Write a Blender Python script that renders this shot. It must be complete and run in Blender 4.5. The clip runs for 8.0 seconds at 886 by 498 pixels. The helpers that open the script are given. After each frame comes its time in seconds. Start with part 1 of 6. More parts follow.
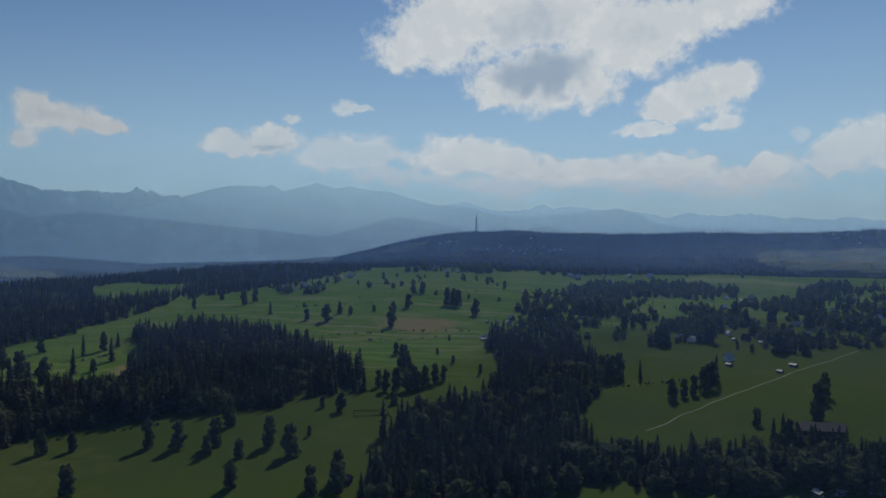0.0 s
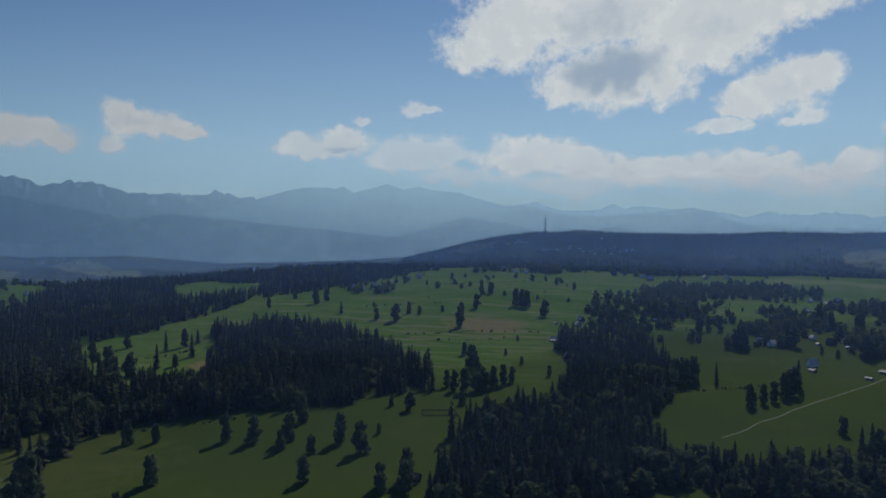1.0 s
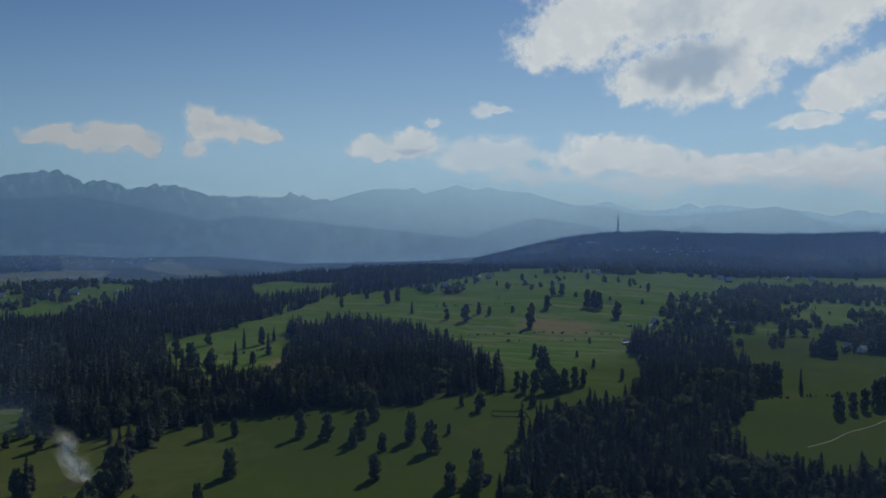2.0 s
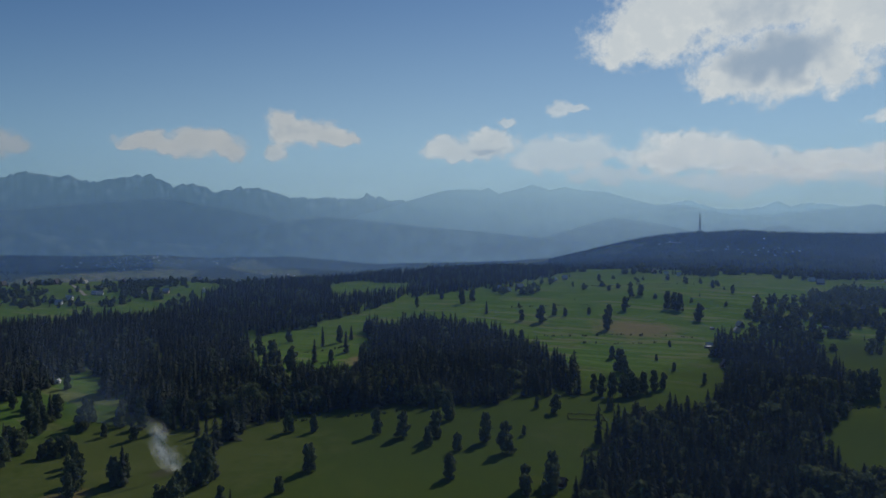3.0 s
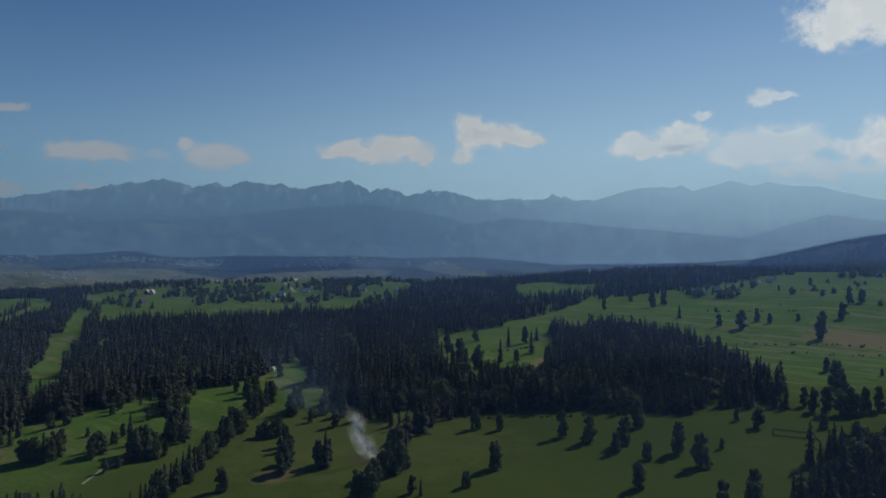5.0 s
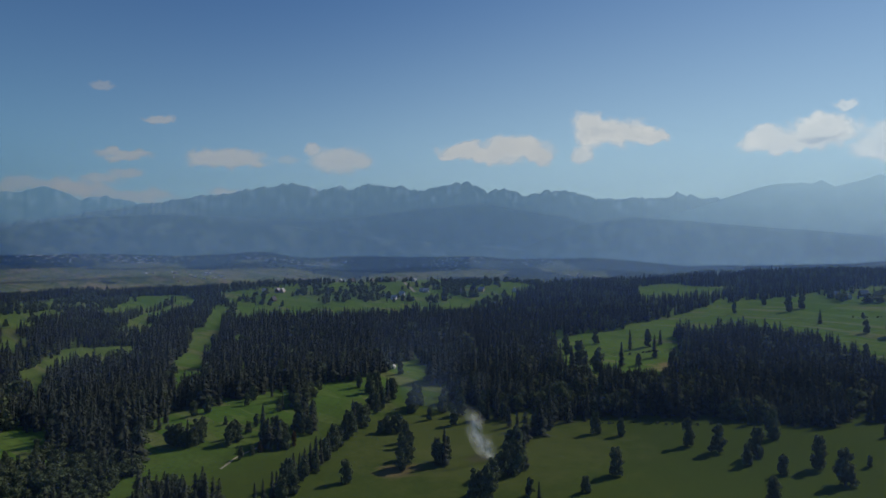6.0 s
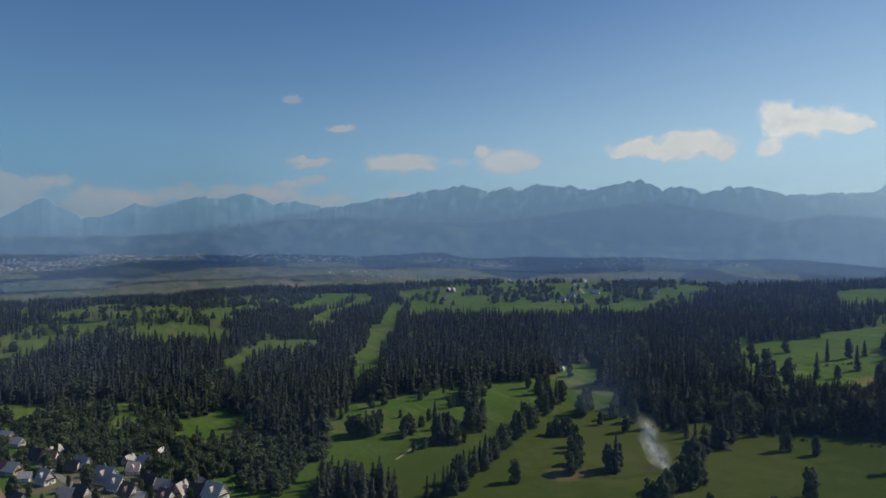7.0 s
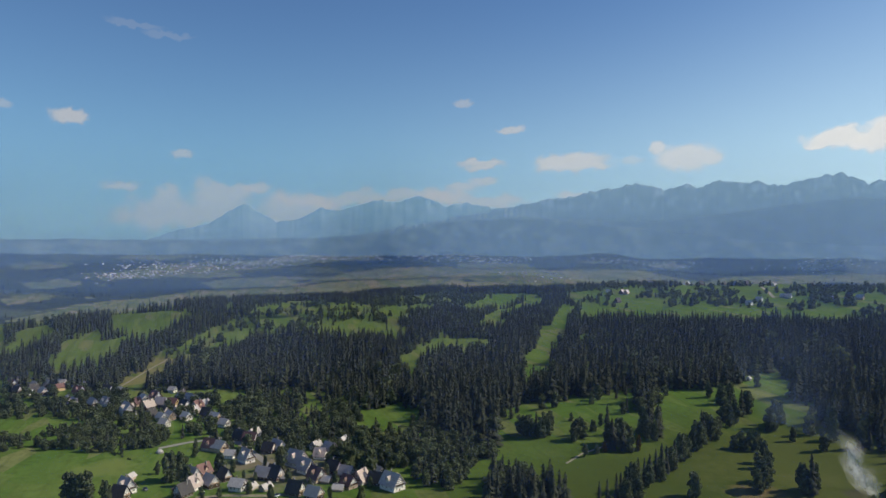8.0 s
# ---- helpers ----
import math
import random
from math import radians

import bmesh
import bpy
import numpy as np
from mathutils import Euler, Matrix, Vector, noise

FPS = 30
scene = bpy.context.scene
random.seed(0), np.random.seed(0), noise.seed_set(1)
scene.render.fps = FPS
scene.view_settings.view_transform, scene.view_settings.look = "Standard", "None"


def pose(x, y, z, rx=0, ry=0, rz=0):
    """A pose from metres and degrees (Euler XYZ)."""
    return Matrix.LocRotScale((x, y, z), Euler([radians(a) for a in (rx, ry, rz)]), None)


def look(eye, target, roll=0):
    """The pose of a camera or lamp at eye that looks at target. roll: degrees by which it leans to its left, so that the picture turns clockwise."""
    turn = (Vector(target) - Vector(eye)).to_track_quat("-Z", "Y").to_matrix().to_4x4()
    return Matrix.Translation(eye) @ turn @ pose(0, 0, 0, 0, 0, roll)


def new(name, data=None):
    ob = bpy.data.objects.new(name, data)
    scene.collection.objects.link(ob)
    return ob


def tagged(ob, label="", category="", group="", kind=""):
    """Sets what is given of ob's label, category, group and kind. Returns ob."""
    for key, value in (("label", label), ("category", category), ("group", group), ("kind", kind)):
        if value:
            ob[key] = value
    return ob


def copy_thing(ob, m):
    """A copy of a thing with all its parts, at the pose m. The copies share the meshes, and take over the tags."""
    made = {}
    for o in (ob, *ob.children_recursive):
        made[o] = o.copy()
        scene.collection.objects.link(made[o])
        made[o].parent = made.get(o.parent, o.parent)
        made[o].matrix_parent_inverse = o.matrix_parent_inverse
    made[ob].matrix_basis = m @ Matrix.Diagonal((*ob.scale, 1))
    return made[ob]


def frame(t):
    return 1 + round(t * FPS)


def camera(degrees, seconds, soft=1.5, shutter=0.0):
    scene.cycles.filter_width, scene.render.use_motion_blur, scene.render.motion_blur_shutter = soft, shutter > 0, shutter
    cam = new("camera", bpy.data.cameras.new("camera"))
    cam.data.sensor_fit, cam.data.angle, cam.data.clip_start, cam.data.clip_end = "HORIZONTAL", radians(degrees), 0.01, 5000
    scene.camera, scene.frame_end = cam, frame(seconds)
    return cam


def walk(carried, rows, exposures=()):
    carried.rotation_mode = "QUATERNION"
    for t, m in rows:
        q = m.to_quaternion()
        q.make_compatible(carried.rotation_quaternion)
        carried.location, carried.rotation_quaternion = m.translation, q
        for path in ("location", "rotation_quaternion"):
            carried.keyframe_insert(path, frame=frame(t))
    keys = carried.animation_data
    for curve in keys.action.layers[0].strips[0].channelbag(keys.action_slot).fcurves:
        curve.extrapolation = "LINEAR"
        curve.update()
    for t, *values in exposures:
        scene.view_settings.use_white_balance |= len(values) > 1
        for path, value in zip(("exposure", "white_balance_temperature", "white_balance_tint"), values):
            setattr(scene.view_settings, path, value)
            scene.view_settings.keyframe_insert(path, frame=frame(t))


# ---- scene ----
cam = camera(65.24, 8.0, soft=1.5)
PATH = [
    # seconds, yaw, pitch, roll: a drone that hovers and turns to its left
    (0.0, 0.0, 0.0, 0.0),
    (0.5, 2.83, 0.02, 0.0),
    (1.0, 5.65, 0.03, 0.0),
    (1.5, 8.51, 0.06, 0.0),
    (3.0, 17.61, 0.11, 0.0),
    (3.5, 20.94, 0.14, 0.0),
    (4.0, 24.48, 0.16, 0.0),
    (5.5, 37.46, 0.20, 0.03),
    (6.0, 42.57, 0.23, 0.05),
    (6.5, 49.39, 0.26, 0.03),
    (7.0, 56.48, 0.29, 0.0),
    (7.5, 63.54, 0.30, 0.02),
    (8.0, 70.48, 0.35, 0.0),
]
EYE = 130.0
EXPOSURE = [(0.0, 0.03, 6420, 5), (4.0, 0.03, 6420, 4), (6.0, 0.27, 6620, 5), (7.0, 0.56, 6880, 6), (8.0, 0.93, 7100, 7)]
walk(cam, [(t, pose(0, 0, EYE, 90 + p, r, y)) for t, y, p, r in PATH], EXPOSURE)

# ---- sky and sun ----
SUN_TURN, SUN_HEIGHT = 15.0, 39.0  # degrees to the right of the first view, and above the horizon
world = bpy.data.worlds.new("sky")
scene.world = world
world.use_nodes = True
wt = world.node_tree
wt.nodes.clear()
sky = wt.nodes.new("ShaderNodeTexSky")
sky.sky_type, sky.sun_disc = "NISHITA", False
sky.sun_elevation, sky.sun_rotation = radians(SUN_HEIGHT), radians(SUN_TURN)
sky.altitude, sky.air_density, sky.dust_density, sky.ozone_density = 900.0, 1.0, 0.18, 10.0
wbg = wt.nodes.new("ShaderNodeBackground")
wbg.inputs["Strength"].default_value = 0.062
wout = wt.nodes.new("ShaderNodeOutputWorld")
wt.links.new(sky.outputs[0], wbg.inputs["Color"])
wt.links.new(wbg.outputs[0], wout.inputs["Surface"])

sun_data = bpy.data.lights.new("sun", "SUN")
sun_data.energy, sun_data.angle, sun_data.color = 2.4, radians(0.5), (1.0, 0.91, 0.76)
sun = new("sun", sun_data)
sun_from = Vector((math.sin(radians(SUN_TURN)) * math.cos(radians(SUN_HEIGHT)),
                   math.cos(radians(SUN_TURN)) * math.cos(radians(SUN_HEIGHT)), math.sin(radians(SUN_HEIGHT))))
sun.matrix_world = look(sun_from * 900, (0, 0, 0))

# ---- the lie of the land ----
# Heights along eleven lines that leave the hovering point, one line every fifteen degrees to the left.
LINE_FAR = np.array([0, 340, 480, 650, 900, 1250, 1650, 2200, 3000, 3800.0])
LINE_HEIGHT = np.array([
    [6, 8, 15, 22, 32, 46, 70, 54, 190, 150],
    [6, 8, 14, 20, 30, 46, 71, 60, 186, 150],
    [6, 8, 12, 18, 33, 66, 86, 80, 178, 140],
    [6, 8, 14, 22, 38, 62, 80, 40, 25, 60],
    [6, 8, 12, 18, 30, 48, 60, 20, 30, 85],
    [5, 5, 10, 20, 22, 40, 60, 10, 40, 100],
    [5, 5, 12, 16, 18, 30, 50, 5, 45, 110],
    [5, 5, 2, 8, 20, 40, 34, 0, 45, 114],
    [4, 2, 0, 6, 18, 42, 0, -8, 45, 116],
    [4, 4, 2, 2, 14, 16, -25, -8, 45, 116],
])
LINE_HEIGHT = np.vstack([LINE_HEIGHT[:1], LINE_HEIGHT])  # the first line twice


def rough(x, y, step, seed):
    """Smooth noise from -1 to 1 over the plan, with hills about step metres apart."""
    x, y = np.asarray(x, float) / step + seed * 17.31, np.asarray(y, float) / step - seed * 9.77
    i, j = np.floor(x), np.floor(y)
    u, v = x - i, y - j
    u, v = u * u * u * (u * (u * 6 - 15) + 10), v * v * v * (v * (v * 6 - 15) + 10)

    def knot(a, b):
        s = np.sin(a * 127.1 + b * 311.7 + seed * 74.7) * 43758.5453
        return 2 * (s - np.floor(s)) - 1
    return ((knot(i, j) * (1 - u) + knot(i + 1, j) * u) * (1 - v) + (knot(i, j + 1) * (1 - u) + knot(i + 1, j + 1) * u) * v)


def spline(f, n):
    """Catmull-Rom weights at the place f of a row of n knots: four indices and four weights."""
    i = np.clip(np.floor(f).astype(int), 0, n - 2)
    u = np.clip(f - i, 0, 1)
    w = (0.5 * (-u + 2 * u**2 - u**3), 0.5 * (2 - 5 * u**2 + 3 * u**3), 0.5 * (u + 4 * u**2 - 3 * u**3), 0.5 * (u**3 - u**2))
    return [(np.clip(i + k - 1, 0, n - 1), w[k]) for k in range(4)]


def ground_at(x, y):
    """Height of the ground at a place, or at arrays of places."""
    x, y = np.asarray(x, float), np.asarray(y, float)
    far = np.hypot(x, y)
    turn = np.degrees(np.arctan2(-x, y))
    turn = np.where(turn < -127.5, turn + 360, turn)
    a = spline(np.clip((turn + 45) / 15, 0, 10), 11)
    r = spline(np.interp(far, LINE_FAR, np.arange(10.0)), 10)
    z = 0
    for i, wi in a:
        for j, wj in r:
            z = z + LINE_HEIGHT[i, j] * wi * wj
    soft = np.clip((far - 250) / 900, 0, 1)
    z = z + soft * (5.0 * rough(x, y, 310, 1) + 2.2 * rough(x, y, 120, 2)) + 0.5 * rough(x, y, 45, 3)
    # knolls and hollows across the valley
    beyond = np.clip((far - 2050) / 500, 0, 1) * np.clip((turn - 8) / 10, 0, 1)
    z = z + beyond * (15 * rough(x, y, 480, 7) + 8 * rough(x, y, 210, 8) + 2.5 * rough(x, y, 90, 9))
    z = z + np.clip((far - 2500) / 500, 0, 1) * np.clip((-2 - turn) / 6, 0, 1) * (6 * rough(x, y, 300, 27) + 3 * rough(x, y, 110, 28))
    mast_hill = np.hypot((x - 150) / 420, (y - 3250) / 330)
    far_dome = np.hypot(((x + 2318) * 0.37 + (y - 936) * 0.93) / 620, ((x + 2318) * 0.93 - (y - 936) * 0.37) / 300)
    return z + 14 * np.exp(-mast_hill**2) + 46 * np.exp(-far_dome**2)


def lay(x, y):
    return Vector((x, y, float(ground_at(x, y))))

# ---- the plan: woods, clearings and single trees, in metres ----
WOODS = {}
CLEARINGS = {}
WOODS["spruce_hill"] = [(-270, 415), (-245, 450), (-205, 470), (-175, 480), (-130, 505), (-100, 530), (-70, 560), (-75, 600), (-120, 685), (-145, 730), (-180, 795), (-255, 805), (-340, 775), (-340, 685), (-270, 615), (-240, 545), (-270, 500), (-280, 435), (-280, 405), (-255, 345)]
WOODS["dell"] = [(-40, 325), (-25, 385), (-30, 445), (-20, 495), (30, 505), (55, 575), (60, 685), (55, 770), (75, 790), (135, 765), (150, 715), (130, 620), (105, 515), (85, 420), (65, 350), (30, 320)]
WOODS["dell_hedge"] = [(85, 415), (90, 410), (120, 400), (150, 390), (185, 400), (205, 405), (230, 395), (250, 395), (215, 335), (170, 340), (130, 350), (110, 345), (100, 360), (80, 360), (65, 350)]
WOODS["west_slope"] = [(-690, -25), (-660, 45), (-620, 100), (-565, 130), (-540, 165), (-475, 150), (-450, 165), (-400, 170), (-470, 195), (-490, 230), (-490, 285), (-490, 330), (-420, 310), (-470, 370), (-460, 400), (-475, 450), (-490, 500), (-450, 470), (-345, 380), (-330, 420), (-300, 390), (-295, 400), (-310, 470), (-445, 685), (-435, 655), (-625, 795), (-705, 815), (-785, 815), (-830, 755), (-860, 680), (-935, 630), (-895, 525), (-700, 395), (-555, 290), (-550, 270), (-665, 335), (-770, 385), (-890, 420), (-790, 350), (-735, 305), (-715, 265), (-675, 215), (-620, 195), (-605, 175), (-625, 180), (-705, 220), (-775, 210), (-860, 195), (-910, 175), (-880, 115), (-860, 60), (-800, 20), (-750, -10)]
WOODS["west_leafy"] = [(-485, 95), (-495, 110), (-470, 150), (-445, 165), (-395, 170), (-355, 150), (-350, 130), (-365, 120), (-385, 110), (-405, 90), (-450, 85)]
WOODS["north_band"] = [(-610, 665), (-465, 705), (-430, 790), (-415, 905), (-390, 1020), (-330, 1135), (-235, 1320), (-165, 1520), (-150, 1455), (-295, 1670), (-420, 1625), (-530, 1535), (-625, 1485), (-700, 1405), (-795, 1310), (-785, 1090), (-745, 970), (-735, 855), (-740, 805)]
WOODS["crest_wood"] = [(-185, 1375), (-30, 1485), (140, 1485), (265, 1495), (520, 1610), (510, 1580), (290, 1635), (130, 1670), (-30, 1550), (-165, 1415)]
WOODS["saddle_trees"] = [(-280, 425), (-255, 435), (-270, 490), (-275, 495), (-325, 555), (-375, 575)]
WOODS["brow_wood"] = [(-1330, 565), (-1300, 680), (-1265, 795), (-1195, 940), (-1270, 1000), (-1375, 870), (-1455, 765), (-1540, 655)]
WOODS["village_trees"] = [(-630, 40), (-605, 100), (-560, 125), (-480, 110), (-445, 90), (-490, 95), (-490, 65), (-515, 35), (-565, 30)]
WOODS["field_trees"] = [(-520, -120), (-510, -80), (-500, -25), (-535, -25), (-570, -85), (-560, -130)]
WOODS["field_trees_far"] = [(-615, -140), (-600, -90), (-650, -100), (-670, -155)]
WOODS["spruce_grove"] = [(-325, 140), (-350, 160), (-340, 180), (-320, 180), (-295, 175), (-310, 135)]
WOODS["spruce_hill_low"] = [(-290, 420), (-285, 445), (-270, 455), (-250, 475), (-230, 490), (-280, 600), (-300, 575), (-345, 610), (-350, 575), (-390, 610), (-410, 595)]
WOODS["far_right_wood"] = [(475, 945), (550, 995), (580, 910), (760, 1190), (770, 1205), (685, 1295), (535, 1065)]
WOODS["s_east_village"] = [(75, 805), (115, 970), (120, 1105), (290, 1345), (460, 1420), (520, 1230), (560, 1115), (580, 910), (425, 665), (405, 715), (330, 655), (320, 695), (390, 890), (275, 725), (230, 770), (175, 815)]
WOODS["s_crest_village"] = [(-1110, 560), (-1060, 620), (-1060, 715), (-960, 790), (-915, 875), (-825, 925), (-720, 950), (-820, 1080), (-810, 1280), (-875, 1380), (-990, 1305), (-1130, 1080), (-1295, 965), (-1345, 845), (-1400, 755)]
WOODS["s_far_hamlet"] = [(-200, 1095), (-275, 1120), (-315, 1270), (-235, 1300), (-180, 1330), (-170, 1265)]
WOODS["s_meadow_top"] = [(-120, 1025), (90, 970), (135, 1235), (135, 1410), (-95, 1385), (-155, 1305)]
WOODS["s_village"] = [(-605, -95), (-505, -25), (-495, 0), (-400, 30), (-345, 95), (-440, 100), (-500, 80), (-600, 30), (-680, -25), (-735, -145), (-675, -155)]
CLEARINGS["shed_meadow"] = [(-555, 125), (-535, 165), (-485, 150), (-475, 130), (-490, 110)]
CLEARINGS["hollow"] = [(-470, 540), (-460, 570), (-475, 600), (-505, 600)]
CLEARINGS["band"] = [(-560, 1120), (-485, 1100), (-545, 1245), (-625, 1255)]
CLEARINGS["west_run"] = [(-700, -71), (-748, -58), (-823, -46), (-865, -37), (-928, -6), (-976, 18), (-1070, 64), (-1168, 114), (-1298, 178), (-1206, 234), (-1370, 335), (-1402, 392), (-1464, 514), (-1400, 556), (-1369, 636), (-1310, 681), (-1248, 655), (-1248, 617), (-1116, 497), (-1050, 417), (-1109, 409), (-864, 245), (-850, 237), (-807, 184), (-870, 169), (-895, 130), (-888, 80), (-867, 32), (-796, -17), (-770, -27), (-699, -39), (-650, -50)]
CLEARINGS["west_hook"] = [(-739, 208), (-798, 248), (-851, 299), (-837, 366), (-813, 362), (-732, 317), (-712, 273), (-756, 279), (-757, 259), (-730, 233), (-669, 206), (-639, 186)]
CLEARINGS["west_ride"] = [(-955, 385), (-1074, 478), (-1201, 585), (-1261, 636), (-1239, 669), (-1132, 594), (-975, 482), (-912, 415), (-858, 359), (-831, 335)]
CLEARINGS["west_glade"] = [(-677, 327), (-745, 380), (-859, 438), (-924, 499), (-1123, 618), (-1170, 662), (-1101, 649), (-1010, 582), (-828, 469), (-745, 414), (-677, 366), (-599, 317), (-604, 299)]
CLEARINGS["west_gap"] = [(-812, 473), (-836, 511), (-734, 448), (-718, 420)]
CLEARINGS["west_gap_low"] = [(-668, 398), (-673, 414), (-568, 348), (-562, 338)]
CLEARINGS["upper_pasture"] = [(-1161, -127), (-1161, -90), (-1114, -12), (-1066, -7), (-927, -52), (-945, -73), (-1000, -106)]
CLEARINGS["lower_pasture"] = [(-821, -156), (-904, -136), (-948, -105), (-953, -70), (-839, -87), (-795, -109), (-775, -132)]
CLEARINGS["small_pasture"] = [(-933, -154), (-1002, -123), (-919, -111), (-867, -140)]
CLEARINGS["far_pasture"] = [(-912, -212), (-983, -212), (-1040, -224), (-1158, -203), (-993, -171), (-938, -183), (-862, -188)]
CLEARINGS["crest_gap"] = [(-2039, 73), (-2052, 101), (-1099, 52), (-1097, 41)]
WOODS["west_hill"] = [(-721, -167), (-720, -140), (-713, -112), (-696, -72), (-684, -24), (-654, 24), (-643, 63), (-638, 103), (-642, 146), (-703, 196), (-711, 263), (-682, 317), (-648, 340), (-619, 357), (-1107, 650), (-1372, 763), (-1462, 679), (-1567, 579), (-2042, 570), (-1481, 312), (-2095, 238), (-2097, 141), (-2061, 46), (-1169, -41), (-1176, -123), (-1175, -200), (-1036, -241)]
WOODS["hill_grove"] = [(-912, 259), (-967, 270), (-1051, 331), (-1124, 384), (-1109, 409), (-1050, 417), (-917, 367), (-894, 322)]
WOODS["hill_grove_low"] = [(-847, 305), (-909, 332), (-917, 373), (-937, 408), (-836, 368)]
WOODS["run_spruces"] = [(-840, 174), (-889, 202), (-846, 229), (-801, 217)]
WOODS["hanger"] = [(-857, 390), (-1028, 473), (-1136, 568), (-1230, 677), (-1100, 606), (-936, 503), (-868, 442), (-755, 381)]
WOODS["s_run"] = [(-817, -29), (-915, 34), (-946, 137), (-854, 194), (-896, 250), (-1033, 293), (-1123, 394), (-1319, 613), (-1400, 556), (-1402, 392), (-1206, 234), (-1168, 114), (-976, 18), (-865, -37)]
CLEARINGS["saddle"] = [(-470, 706), (-431, 754), (-406, 796), (-388, 841), (-348, 740), (-320, 742), (-290, 666), (-262, 546), (-299, 534), (-323, 515), (-351, 533)]
CLEARINGS["band_meadow"] = [(-636, 1252), (-613, 1329), (-511, 1258), (-434, 1251), (-418, 1099), (-483, 1048), (-518, 1040)]
CLEARINGS["hay_meadow"] = [(434, 1453), (520, 1640), (600, 1600), (665, 1475), (715, 1360), (659, 1249), (540, 1281), (479, 1345)]
FAR_FIELDS = {}  # open land across the valley; the rest of it is wooded
FAR_FIELDS["broad"] = [(-2388, 41), (-2374, 255), (-2638, 482), (-3004, 716), (-3013, 870), (-3087, 1109), (-3212, 1395), (-3067, 1527), (-2070, 1030), (-2111, 876), (-2196, 749), (-2163, 551), (-2254, 359), (-2302, 198)]
FAR_FIELDS["broad_east"] = [(-2924, 1455), (-2783, 1518), (-2676, 1604), (-2561, 1769), (-2209, 1714), (-2048, 1803), (-1966, 1452), (-2070, 1030)]
FAR_FIELDS["plain"] = [(-2110, 1773), (-2189, 2048), (-2136, 2152), (-2104, 2446), (-1913, 2553), (-1728, 2244), (-1909, 1923)]
FAR_FIELDS["town"] = [(-3028, -273), (-3256, -154), (-3412, 58), (-3643, 391), (-3800, 900), (-3487, 889), (-3204, 511), (-3121, 268), (-3024, 51), (-2958, -159)]
FAR_FIELDS["lower_town"] = [(-2937, -317), (-2981, -251), (-2930, -46), (-2797, -201), (-2778, -300)]
FAR_FIELDS["ridge"] = [(-3720, -341), (-3850, -250), (-3860, -20), (-3578, -56)]
FAR_FIELDS["slope"] = [(-2956, 1733), (-3040, 1790), (-3050, 1960), (-2908, 1907), (-2850, 1772)]
FAR_FIELDS["slope_mid"] = [(-2872, 2070), (-2931, 2238), (-2689, 2225), (-2641, 2083)]
FAR_FIELDS["slope_low"] = [(-2531, 2702), (-2516, 3008), (-2360, 2821), (-2416, 2617)]
FAR_FIELDS["hill"] = [(-3110, 1127), (-3211, 1387), (-2919, 1491), (-2709, 1406), (-2242, 968), (-2392, 867)]
FAR_FIELDS["east"] = [(-1871, 2687), (-1981, 3053), (-1680, 2782), (-1569, 2798), (-1425, 2542), (-1598, 2463)]
FAR_FIELDS["north"] = [(-2116, 2325), (-2031, 2521), (-1906, 2492), (-1658, 2139), (-1737, 2051), (-1923, 2114)]
FAR_FIELDS["behind_crest"] = [(-1980, -411), (-2086, -355), (-2217, -290), (-2346, -165), (-2498, -17), (-2555, 133), (-2552, 289), (-2510, 405), (-2330, 376), (-2372, 141), (-2347, 52), (-2318, -33), (-2180, -138), (-2120, -264), (-2044, -361)]
FAR_FIELDS["near_slopes"] = [(-1424, 1035), (-1472, 850), (-1521, 614), (-1514, 377), (-1492, 157), (-1499, -52), (-1580, -250), (-1851, -427), (-2129, -299), (-2420, 0), (-2462, 434), (-2272, 918), (-1951, 1219), (-1677, 1264)]
FAR_FIELDS["low_strips"] = [(-2736, -430), (-2868, -300), (-2988, -106), (-3006, 156), (-2865, 170), (-2804, -100), (-2747, -287)]
FAR_FIELDS["ridge_fields"] = [(-3497, -366), (-3861, -338), (-3538, -50), (-3467, -220)]
FAR_FIELDS["ridge_fields_low"] = [(-3252, -717), (-3492, -661), (-3312, -542), (-3192, -624)]
FAR_FIELDS["mast_slope"] = [(-240, 2738), (-230, 2980), (-155, 2960), (-56, 2860), (-64, 2690), (-115, 2619)]
FAR_FIELDS["mast_road"] = [(44, 2500), (140, 2610), (160, 2570), (60, 2470)]
FAR_FIELDS["far_east"] = [(1100, 2360), (1440, 2250), (1260, 1930), (1172, 2010), (1030, 2080), (1010, 2246)]
FAR_FIELDS["river_fields"] = [(-3197, -724), (-3508, -686), (-3277, -494), (-3130, -492), (-3119, -649)]
FAR_FIELDS["river_strips"] = [(-2703, -579), (-2783, -455), (-2728, -376), (-2643, -381), (-2569, -502)]
FAR_FIELDS["valley_mouth"] = [(-2293, -533), (-2448, -478), (-2436, -398), (-2255, -412), (-2128, -482)]
FAR_FIELDS["under_town"] = [(-2694, 1), (-2819, 276), (-2604, 420), (-2544, 249), (-2547, 57)]
SINGLE = []  # x, y, height, kind
